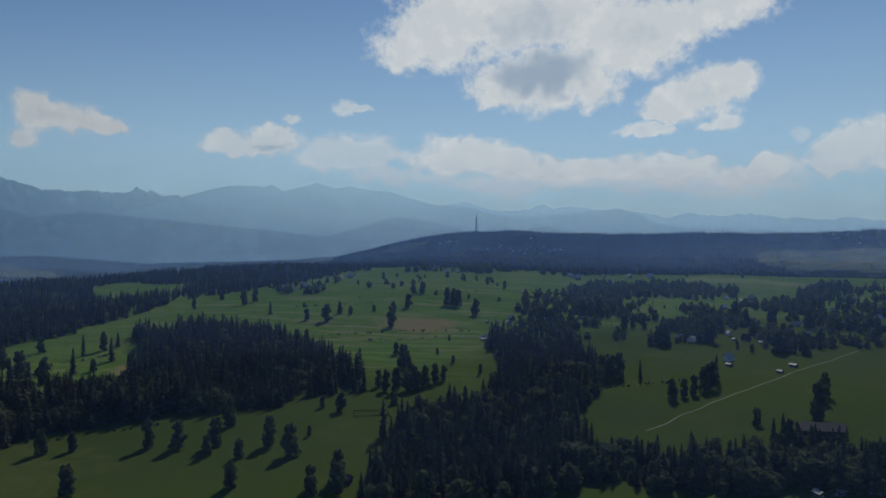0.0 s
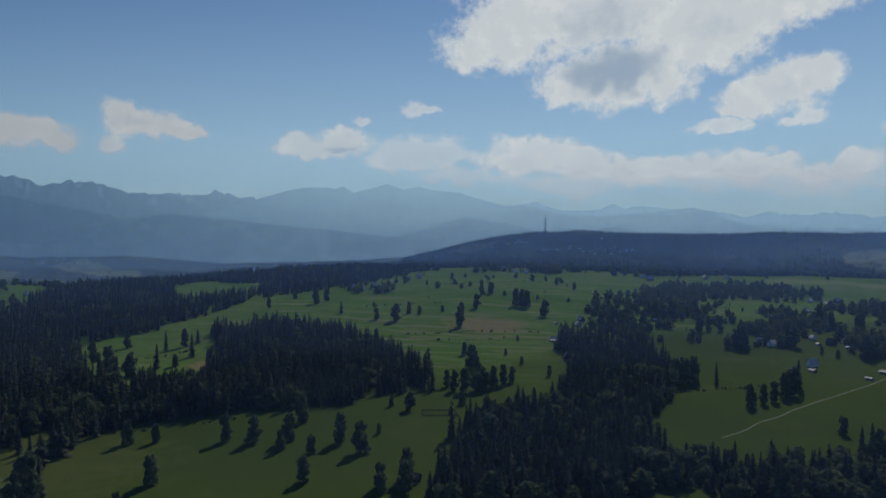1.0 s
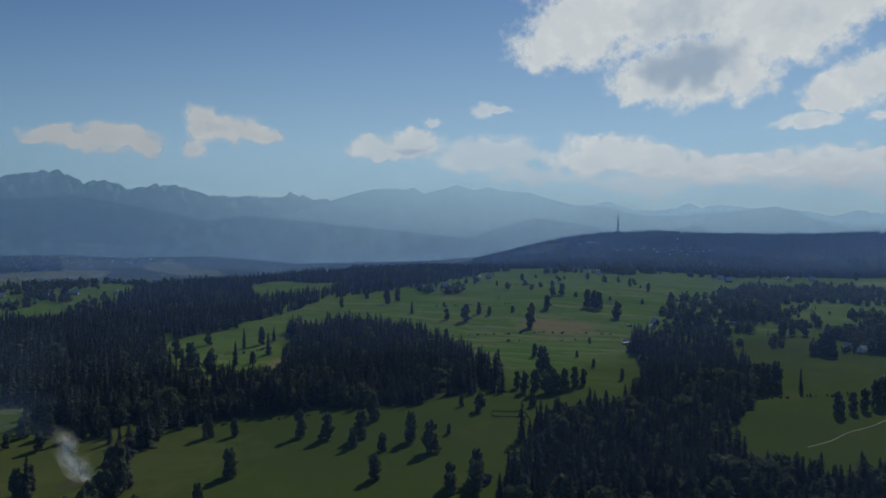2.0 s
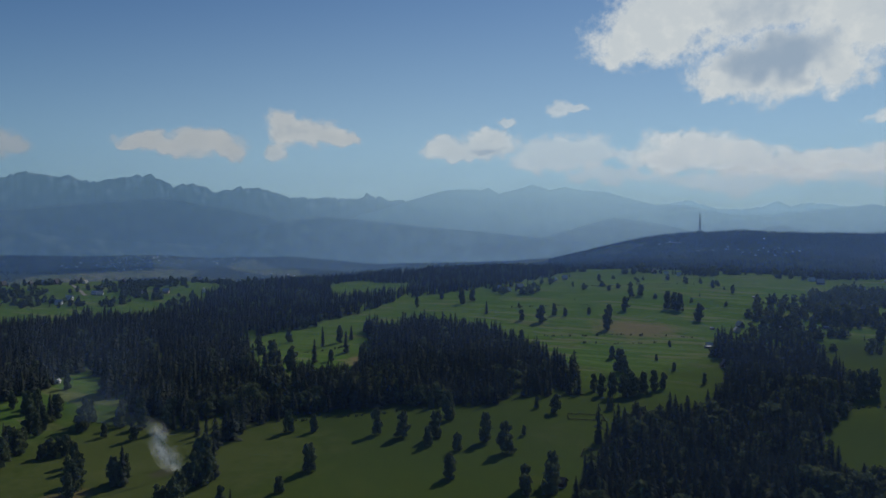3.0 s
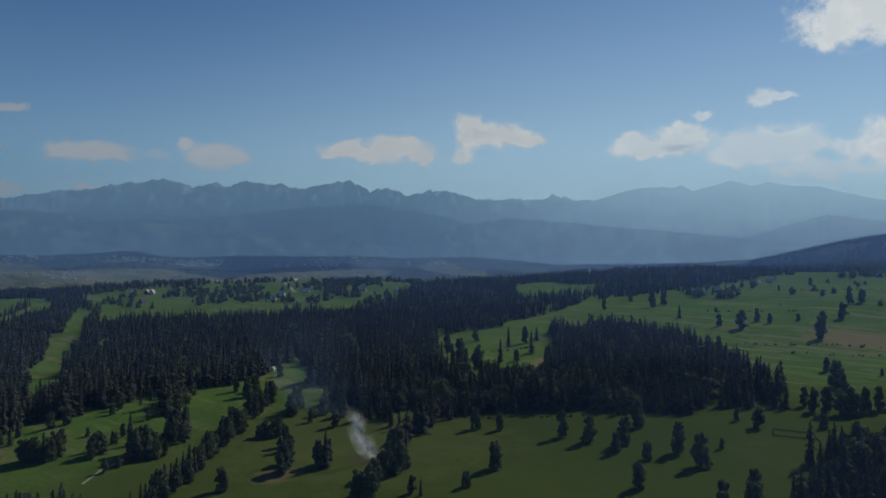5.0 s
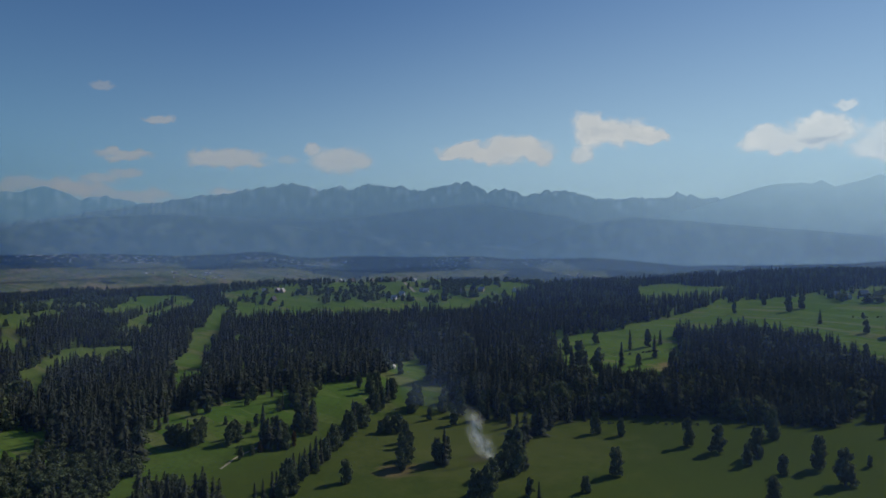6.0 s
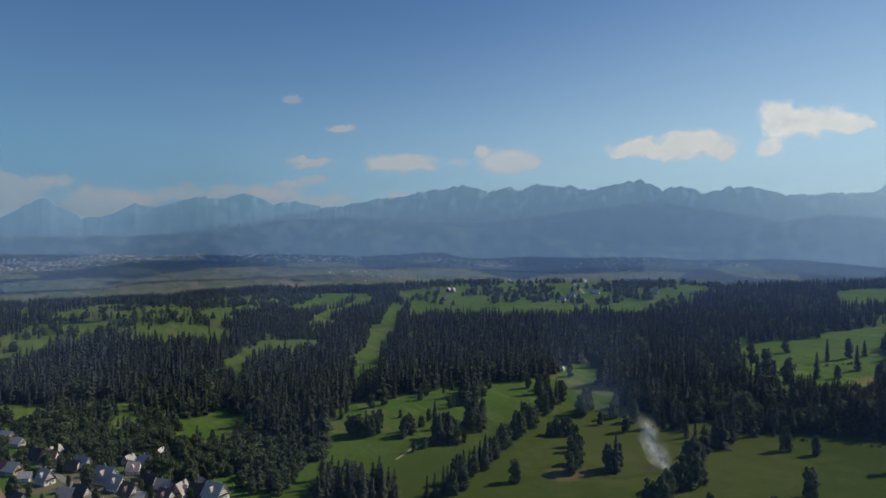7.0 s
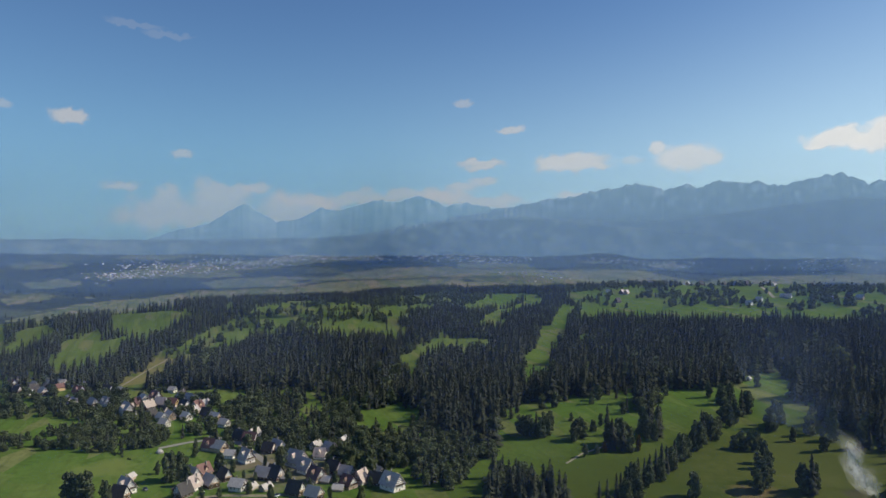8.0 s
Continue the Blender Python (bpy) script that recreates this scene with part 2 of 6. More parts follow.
SINGLE += [(x, y, h, "leafy") for x, y, h in [(-234, 403, 16), (-219, 409, 12), (-177, 414, 19), (-158, 413, 17), (-142, 458, 19), (-137, 418, 18), (-137, 401, 13), (-105, 419, 19), (-117, 397, 12), (-89, 402, 19), (-85, 440, 7), (-185, 339, 16), (-184, 307, 9), (-108, 352, 14), (-67, 350, 14), (-55, 362, 17), (-73, 497, 14), (-88, 506, 9), (-37, 523, 10), (-37, 653, 22), (-32, 641, 15), (-48, 710, 13), (-147, 746, 17), (-148, 880, 23), (-140, 940, 18), (-125, 936, 13), (-174, 883, 16), (-199, 992, 8), (-286, 994, 22), (-278, 1027, 20)]]
SINGLE += [(x, y, h, "leafy") for x, y, h in [(-65, 866, 27), (-68, 942, 20), (-50, 1011, 22), (-48, 1121, 25), (-33, 1136, 20), (16, 1040, 27), (23, 1034, 27), (6, 1044, 27), (47, 973, 25), (-114, 1327, 14), (-150, 1225, 10), (-97, 969, 10), (-6, 716, 7), (10, 674, 8), (34, 631, 10), (7, 792, 7), (107, 1199, 15), (80, 1245, 15), (-162, 481, 14), (-237, 456, 13), (-171, 493, 16), (-313, 620, 12), (-276, 615, 21), (-342, 952, 16), (-331, 1037, 13), (-54, 578, 15), (-46, 566, 19), (-38, 563, 20), (-30, 567, 18), (-23, 574, 20)]]
SINGLE += [(x, y, h, "leafy") for x, y, h in [(-15, 584, 19), (-7, 594, 18), (1, 604, 15), (-285, 278, 16), (-317, 310, 14), (-276, 295, 15), (-366, 367, 21), (-335, 321, 13), (-342, 316, 12), (-387, 344, 18), (-359, 309, 17), (-349, 290, 18), (-424, 374, 17), (-340, 356, 10), (-338, 272, 14), (-307, 214, 16), (-419, 203, 13), (-410, 205, 15), (-410, 217, 15), (-414, 223, 14), (-468, 257, 13), (-428, 247, 6), (-390, 229, 14), (-391, 234, 12), (-401, 248, 8), (-409, 259, 9), (-431, 291, 10), (-385, 276, 18), (-361, 218, 8), (-363, 227, 6)]]
SINGLE += [(x, y, h, "leafy") for x, y, h in [(-466, 212, 10), (-405, -63, 15), (-402, -55, 17), (-402, -59, 14), (-424, -15, 18), (-428, -9, 16), (-443, -22, 8), (-432, 11, 10), (-462, 75, 9), (-388, 88, 10), (-392, 96, 13), (-425, 76, 7), (-492, -1, 7), (-481, 130, 7), (-486, 149, 9), (-465, 69, 7), (-504, 49, 10), (-495, 56, 9), (-501, 38, 10), (-511, 27, 9), (-420, 92, 10), (-366, 88, 6), (-492, -46, 6), (-388, -44, 14), (174, 526, 18), (187, 536, 15), (197, 543, 17), (209, 554, 20), (218, 563, 23), (139, 606, 22)]]
SINGLE += [(x, y, h, "leafy") for x, y, h in [(145, 601, 24), (155, 609, 23), (253, 464, 27), (289, 524, 19), (204, 408, 18), (244, 766, 25), (239, 768, 21), (298, 783, 27), (299, 766, 25), (243, 887, 19), (230, 876, 20), (257, 885, 19), (220, 977, 27), (197, 980, 27), (206, 968, 25), (167, 903, 22), (129, 899, 27), (113, 887, 23), (142, 913, 22), (155, 923, 18), (419, 877, 22), (411, 870, 20), (388, 887, 23), (406, 964, 22), (443, 840, 24), (336, 697, 24), (352, 712, 22), (358, 689, 18), (313, 701, 9), (306, 720, 9)]]
SINGLE += [(x, y, h, "leafy") for x, y, h in [(528, 1500, 19), (621, 1433, 14), (497, 927, 27), (551, 943, 24), (482, 781, 19), (471, 748, 20), (443, 790, 17), (-53, 346, 16), (-232, 311, 27), (-231, 304, 19), (-232, 298, 15), (-217, 269, 19), (-223, 267, 16), (-224, 282, 17), (-204, 287, 10), (-386, 288, 17), (-359, 427, 15), (-347, 396, 16), (-312, 380, 18), (-335, 266, 17), (-326, 252, 14), (-315, 237, 12), (-309, 225, 13), (-307, 211, 14), (-296, 202, 13), (-299, 211, 12), (-369, 314, 16), (-366, 320, 13), (-348, 286, 14), (-379, 341, 16)]]
SINGLE += [(x, y, h, "leafy") for x, y, h in [(-386, 352, 18), (-399, 375, 17), (-338, 315, 10), (-342, 311, 9), (-343, 324, 10), (-338, 327, 9), (-371, 376, 17), (-362, 359, 16), (-376, 244, 16), (-369, 247, 18), (-371, 255, 13), (-358, 248, 10), (-377, 273, 15), (-370, 274, 13), (-397, 236, 13), (-387, 225, 10), (-414, 204, 14), (-407, 206, 13), (-404, 211, 14), (-406, 217, 13), (-283, 272, 13), (-293, 289, 14), (-310, 307, 10), (-311, 300, 10), (-276, 303, 15), (-272, 293, 13), (-468, 245, 12), (-465, 286, 10), (-431, 388, 14), (-474, 298, 12)]]
SINGLE += [(x, y, h, "leafy") for x, y, h in [(-444, 379, 14), (-451, 434, 12), (-345, 375, 15), (-331, 380, 15), (-301, 391, 13), (-319, 358, 12), (-330, 572, 23), (-346, 706, 20), (-400, 627, 22), (-404, 695, 16), (-338, 512, 26), (-357, 583, 25), (-432, 13, 13), (-423, 47, 14), (-403, 85, 17), (-417, 94, 21), (-385, 92, 17), (-383, 26, 7), (-370, 36, 8), (-430, 20, 8), (-386, 2, 7), (-339, 77, 10), (-395, 48, 8), (-398, 70, 7), (-381, 72, 7), (-454, 62, 12), (-466, 74, 14), (-461, 25, 7), (-434, 39, 7), (-412, -6, 12)]]
SINGLE += [(x, y, h, "leafy") for x, y, h in [(-384, 11, 6), (-470, 38, 10), (-447, 53, 9), (-374, 57, 7), (-354, 64, 7), (-416, 83, 15), (-405, 31, 6), (-411, 25, 6), (-381, 101, 9), (-472, -1, 10), (-486, 18, 8), (-466, 59, 10)]]
SINGLE += [(x, y, h, "spruce") for x, y, h in [(-108, 653, 24), (-229, 918, 18), (-317, 662, 25), (-270, 295, 22), (-397, 358, 17), (-395, 366, 20), (-356, 300, 21), (-328, 256, 17), (-323, 247, 16), (-318, 236, 17), (-313, 225, 15), (-302, 203, 14), (-409, 210, 17), (-415, 268, 13), (-434, 297, 12), (-366, 240, 20), (-361, 244, 18), (-383, 279, 25), (-376, 281, 22), (229, 580, 25), (171, 600, 19), (203, 413, 20), (195, 408, 19), (512, 987, 25), (234, 401, 15), (518, 952, 27), (523, 920, 24), (599, 998, 22), (568, 909, 27), (-40, 338, 14)]]
SINGLE += [(x, y, h, "spruce") for x, y, h in [(-33, 340, 13), (-230, 317, 23), (-198, 286, 9), (-322, 243, 18), (-315, 230, 16), (-310, 219, 17), (-300, 199, 15), (-299, 193, 13), (-300, 189, 12), (-366, 307, 19), (-390, 251, 14), (-393, 289, 20), (-387, 291, 17), (-458, 215, 12), (-471, 226, 13), (-472, 313, 12), (-471, 205, 17), (-484, 274, 15), (-309, 383, 16), (-315, 399, 15), (-286, 378, 15), (-267, 372, 13), (-278, 376, 14), (-358, 552, 27), (-343, 548, 27), (-327, 546, 25), (-355, 683, 23), (-325, 608, 24), (-340, 724, 17), (-402, 98, 15)]]
SINGLE += [(x, y, h, "poplar") for x, y, h in [(-291, 239, 16), (207, 457, 14), (-65, 342, 13)]]
SINGLE += [(x, y, h, "russet") for x, y, h in [(-359, 254, 10), (-364, 233, 7)]]
HOUSES = {}  # x, y, kind
HOUSES["near"] = [(-484, 8, 'R'), (-478, 15, 'S'), (-501, 28, 'D'), (-491, 34, 'R'), (-507, 38, 'W'), (-464, 44, 'D'), (-465, 50, 'G'), (-449, 29, 'S'), (-462, 20, 'W'), (-426, 57, 'H'), (-408, 60, 'S'), (-408, 36, 'G'), (-404, 42, 'D'), (-428, 3, 'R'), (-406, 7, 'G'), (-416, 15, 'D'), (-404, -2, 'S'), (-386, 35, 'B'), (-371, 49, 'D'), (-393, 21, 'W'), (-436, 73, 'S'), (-447, 81, 'G'), (-459, 92, 'P'), (-389, 63, 'R'), (-370, 77, 'R'), (-390, 80, 'G'), (-374, 85, 'S'), (-386, 97, 'W'), (-369, 92, 'D'), (-357, 98, 'H'), (-421, 107, 'B'), (-384, 67, 'B'), (-367, 71, 'B'), (-360, 57, 'G'), (-460, 74, 'W'), (-424, -3, 'G'), (-394, -7, 'D'), (-400, -38, 'D'), (-410, -36, 'S'), (-401, 46, 'B'), (-391, 28, 'B'), (-478, 14, 'P'), (-401, 75, 'D')]
HOUSES["upper"] = [(-600, -52, 'H'), (-589, -34, 'D'), (-554, -23, 'W'), (-575, -26, 'W'), (-641, -82, 'G'), (-638, -72, 'S'), (-645, -97, 'S'), (-693, -100, 'R'), (-710, -118, 'Y'), (-730, -142, 'W'), (-738, -162, 'R'), (-643, -43, 'W'), (-643, -34, 'R'), (-619, -28, 'G'), (-616, -19, 'Y'), (-604, -10, 'D'), (-586, -3, 'P'), (-624, -2, 'W'), (-670, -21, 'W'), (-558, 13, 'P'), (-540, 19, 'W'), (-572, 7, 'D'), (-712, -152, 'D'), (-698, -140, 'W'), (-698, -129, 'G'), (-719, -99, 'P'), (-676, -106, 'B'), (-688, -76, 'D'), (-677, -64, 'W'), (-628, -48, 'R'), (-642, -13, 'D'), (-624, -6, 'S'), (-595, -25, 'D'), (-598, 0, 'R'), (-608, 6, 'W'), (-576, -20, 'P'), (-599, 27, 'W'), (-730, -119, 'W'), (-730, -131, 'G'), (-711, -139, 'D'), (-746, -157, 'S'), (-613, -38, 'G'), (-592, -14, 'S'), (-570, -8, 'W')]
HOUSES["east"] = [(46, 795, 'F'), (268, 790, 'F'), (299, 796, 'F'), (325, 772, 'F'), (354, 779, 'F'), (345, 748, 'F'), (389, 783, 'F'), (401, 774, 'F'), (319, 630, 'F'), (547, 887, 'F'), (485, 831, 'F'), (529, 987, 'F'), (478, 1017, 'F'), (492, 1141, 'F'), (420, 1032, 'F'), (136, 1172, 'F'), (329, 1353, 'F'), (59, 694, 'F'), (58, 914, 'F'), (159, 943, 'F'), (138, 922, 'F'), (192, 957, 'F'), (195, 340, 'F'), (184, 339, 'F'), (209, 336, 'F'), (297, 610, 'F'), (265, 641, 'F'), (251, 647, 'F'), (274, 664, 'S'), (294, 781, 'G'), (277, 770, 'W'), (272, 793, 'W'), (357, 780, 'W'), (333, 806, 'W'), (398, 798, 'W'), (403, 767, 'G'), (390, 892, 'G'), (438, 857, 'P'), (486, 1025, 'W'), (420, 1038, 'P'), (475, 1161, 'W'), (518, 1162, 'G'), (546, 969, 'W'), (574, 989, 'G'), (559, 889, 'W'), (485, 831, 'G'), (542, 867, 'W'), (485, 786, 'P'), (502, 790, 'D'), (337, 770, 'D'), (372, 764, 'D'), (398, 742, 'D'), (48, 799, 'W'), (55, 700, 'D'), (92, 935, 'G'), (136, 934, 'W'), (156, 927, 'W'), (138, 908, 'D'), (85, 900, 'P')]
HOUSES["crest"] = [(273, 1481, 'W'), (326, 1351, 'W'), (403, 1492, 'P'), (446, 1493, 'W'), (275, 1416, 'G'), (7, 1494, 'W'), (31, 1478, 'W'), (-17, 1500, 'G'), (-193, 1312, 'W'), (-178, 1328, 'P'), (-270, 1173, 'P'), (-248, 1150, 'W'), (-236, 1183, 'G')]
HOUSES["brow"] = [(-1230, 798, 'W'), (-1199, 809, 'G'), (-1113, 742, 'D'), (-1285, 1007, 'W'), (-1279, 1036, 'P'), (-1195, 1061, 'D'), (-1166, 1064, 'W'), (-1141, 1073, 'D'), (-964, 933, 'W'), (-942, 890, 'W'), (-967, 990, 'W'), (-956, 992, 'W'), (-906, 1043, 'W'), (-894, 1062, 'D'), (-876, 1066, 'P'), (-817, 1097, 'W'), (-985, 1311, 'G'), (-1061, 1163, 'D'), (-1103, 1106, 'W'), (-1240, 1039, 'D'), (-1309, 958, 'G'), (-915, 1354, 'W'), (-873, 1379, 'P'), (-1192, 815, 'P')]
WAYS = {}
WAYS["field_path"] = [(132.3, 448.9), (174.4, 489.9), (229.0, 543.7), (304.6, 605.7), (356.6, 646.1), (428.6, 703.8)]
WAYS["farm_track"] = [(-356.8, 201.9), (-365.7, 218.5), (-370.6, 233.4), (-378.5, 250.7), (-382.9, 262.1)]
WAYS["brow_lane"] = [(-1104.8, 1072.9), (-1049.6, 1029.2), (-1013.3, 1003.4), (-972.9, 975.9)]
WAYS["village_lane"] = [(-388.0, -1.1), (-385.7, 14.5), (-374.2, 36.8), (-371.2, 60.0)]
WAYS["village_lane_up"] = [(-410.0, 40.3), (-442.2, 40.0), (-478.9, 32.3), (-511.6, 19.1), (-506.0, -6.9), (-497.4, -24.4)]
WAYS["skirun"] = [(-712.9, -67.0), (-752.0, -55.3), (-798.9, -42.2), (-831.5, -29.3)]
WAYS["hedge_a"] = [(-135.5, 802.6), (-93.6, 812.6), (-48.0, 844.6), (-1.1, 850.0), (32.8, 851.4)]
WAYS["hedge_b"] = [(-383.1, 633.1), (-352.9, 652.7), (-325.4, 693.5)]
WAYS["hedge_c"] = [(-214.8, 991.0), (-164.7, 1022.8), (-104.6, 1042.8)]
WAYS["hedge_d"] = [(-83.6, 775.5), (-34.0, 795.3), (-6.6, 810.0)]
WAYS["hedge_e"] = [(127.9, 567.8), (179.0, 583.1), (230.4, 592.8)]
WAYS["hedge_f"] = [(-252.3, 424.7), (-199.6, 454.1), (-148.9, 494.1)]
WAYS["hedge_g"] = [(-502.6, -58.9), (-487.7, -47.4), (-476.3, -39.8)]
WAYS["hedge_h"] = [(-163.5, 1221.1), (-67.0, 1282.3), (16.8, 1285.9), (101.9, 1300.0)]

# ---- small tools ----


def mesh_from(name, verts, faces, material, smooth=False):
    """A mesh from arrays: verts n x 3, faces n x 3 or n x 4."""
    verts, faces = np.asarray(verts, np.float32), np.asarray(faces, np.int32)
    me = bpy.data.meshes.new(name)
    me.vertices.add(len(verts))
    me.vertices.foreach_set("co", verts.ravel())
    k = faces.shape[1]
    me.loops.add(faces.size)
    me.loops.foreach_set("vertex_index", faces.ravel())
    me.polygons.add(len(faces))
    me.polygons.foreach_set("loop_start", np.arange(0, faces.size, k, dtype=np.int32))
    me.polygons.foreach_set("loop_total", np.full(len(faces), k, dtype=np.int32))
    me.polygons.foreach_set("use_smooth", np.full(len(faces), smooth, dtype=bool))
    me.update(calc_edges=True)
    me.validate()
    me.materials.append(material)
    return me


def under(name, me, parent, label=""):
    """A part: a mesh under a thing or under a part."""
    ob = new(name, me)
    ob.parent = parent
    if label:
        tagged(ob, label)
    return ob


def part(name, bm, material, parent, label="", smooth=False):
    """Links a bmesh as one mesh object under a thing or a part."""
    me = bpy.data.meshes.new(name)
    bm.to_mesh(me)
    bm.free()
    me.materials.append(material)
    if smooth:
        me.polygons.foreach_set("use_smooth", [True] * len(me.polygons))
    return under(name, me, parent, label)


def box(bm, x0, x1, y0, y1, z0, z1):
    v = [bm.verts.new((x, y, z)) for z in (z0, z1) for y in (y0, y1) for x in (x0, x1)]
    for f in ((0, 2, 3, 1), (4, 5, 7, 6), (0, 1, 5, 4), (2, 6, 7, 3), (0, 4, 6, 2), (1, 3, 7, 5)):
        bm.faces.new([v[i] for i in f])
    return v


def rod(bm, a, b, r0, r1=None, n=6):
    """A tapered rod from a to b."""
    a, b = Vector(a), Vector(b)
    q = (b - a).to_track_quat("Z", "Y")
    rings = []
    for p, r in ((a, r0), (b, r0 if r1 is None else r1)):
        rings.append([bm.verts.new(p + q @ Vector((r * math.cos(2 * math.pi * i / n), r * math.sin(2 * math.pi * i / n), 0))) for i in range(n)])
    for i in range(n):
        bm.faces.new((rings[0][i], rings[0][(i + 1) % n], rings[1][(i + 1) % n], rings[1][i]))
    bm.faces.new(rings[0][::-1])
    bm.faces.new(rings[1])


def inside(poly, x, y):
    """Which of the places lie inside a polygon of the plan."""
    hit = np.zeros(len(x), bool)
    for (ax, ay), (bx, by) in zip(poly, poly[1:] + poly[:1]):
        if ay != by:
            hit ^= ((ay > y) != (by > y)) & (x < (bx - ax) * (y - ay) / (by - ay) + ax)
    return hit

# ---- materials ----
class Nodes:
    """A short way to wire a material."""

    def __init__(self, name):
        self.mat = bpy.data.materials.new(name)
        self.mat.use_nodes = True
        self.tree = self.mat.node_tree
        self.tree.nodes.clear()
        self.out = self.tree.nodes.new("ShaderNodeOutputMaterial")

    def add(self, kind):
        return self.tree.nodes.new("ShaderNode" + kind)

    def link(self, a, b):
        self.tree.links.new(a, b)

    def put(self, socket, v):
        if isinstance(v, bpy.types.NodeSocket):
            self.link(v, socket)
        else:
            socket.default_value = v

    def math(self, op, a, b=0.0, c=0.0):
        n = self.add("Math")
        n.operation = op
        for s, v in zip(n.inputs, (a, b, c)):
            self.put(s, v)
        return n.outputs[0]

    def place(self, scale=1.0, turn=0.0, squash=(1, 1, 1)):
        g = self.add("NewGeometry")
        m = self.add("Mapping")
        m.inputs["Scale"].default_value = [scale * s for s in squash]
        m.inputs["Rotation"].default_value = (0, 0, radians(turn))
        self.link(g.outputs["Position"], m.inputs["Vector"])
        return m.outputs[0]

    def noise(self, vec, scale=1.0, detail=4.0, rough_=0.55):
        n = self.add("TexNoise")
        n.inputs["Scale"].default_value, n.inputs["Detail"].default_value, n.inputs["Roughness"].default_value = scale, detail, rough_
        self.link(vec, n.inputs["Vector"])
        return n.outputs["Fac"]

    def span(self, v, a, b, lo=0.0, hi=1.0):
        n = self.add("MapRange")
        n.interpolation_type = "SMOOTHSTEP"
        for s, x in zip(n.inputs, (v, a, b, lo, hi)):
            self.put(s, x)
        return n.outputs[0]

    def mix(self, f, a, b, blend="MIX"):
        n = self.add("Mix")
        n.data_type, n.blend_type = "RGBA", blend
        self.put(n.inputs[0], f)
        for s, v in ((n.inputs[6], a), (n.inputs[7], b)):
            self.put(s, v if isinstance(v, bpy.types.NodeSocket) else (*v, 1))
        return n.outputs[2]

    def bump(self, height, strength, distance):
        n = self.add("Bump")
        n.inputs["Strength"].default_value, n.inputs["Distance"].default_value = strength, distance
        self.link(height, n.inputs["Height"])
        return n.outputs[0]

    def surface(self, color, rough_=0.85, bump=None, metal=0.0, spec=0.3):
        b = self.add("BsdfPrincipled")
        self.put(b.inputs["Base Color"], color if isinstance(color, bpy.types.NodeSocket) else (*color, 1))
        self.put(b.inputs["Roughness"], rough_)
        b.inputs["Metallic"].default_value = metal
        b.inputs["Specular IOR Level"].default_value = spec
        if bump is not None:
            self.link(bump, b.inputs["Normal"])
        self.link(b.outputs[0], self.out.inputs[0])
        return b


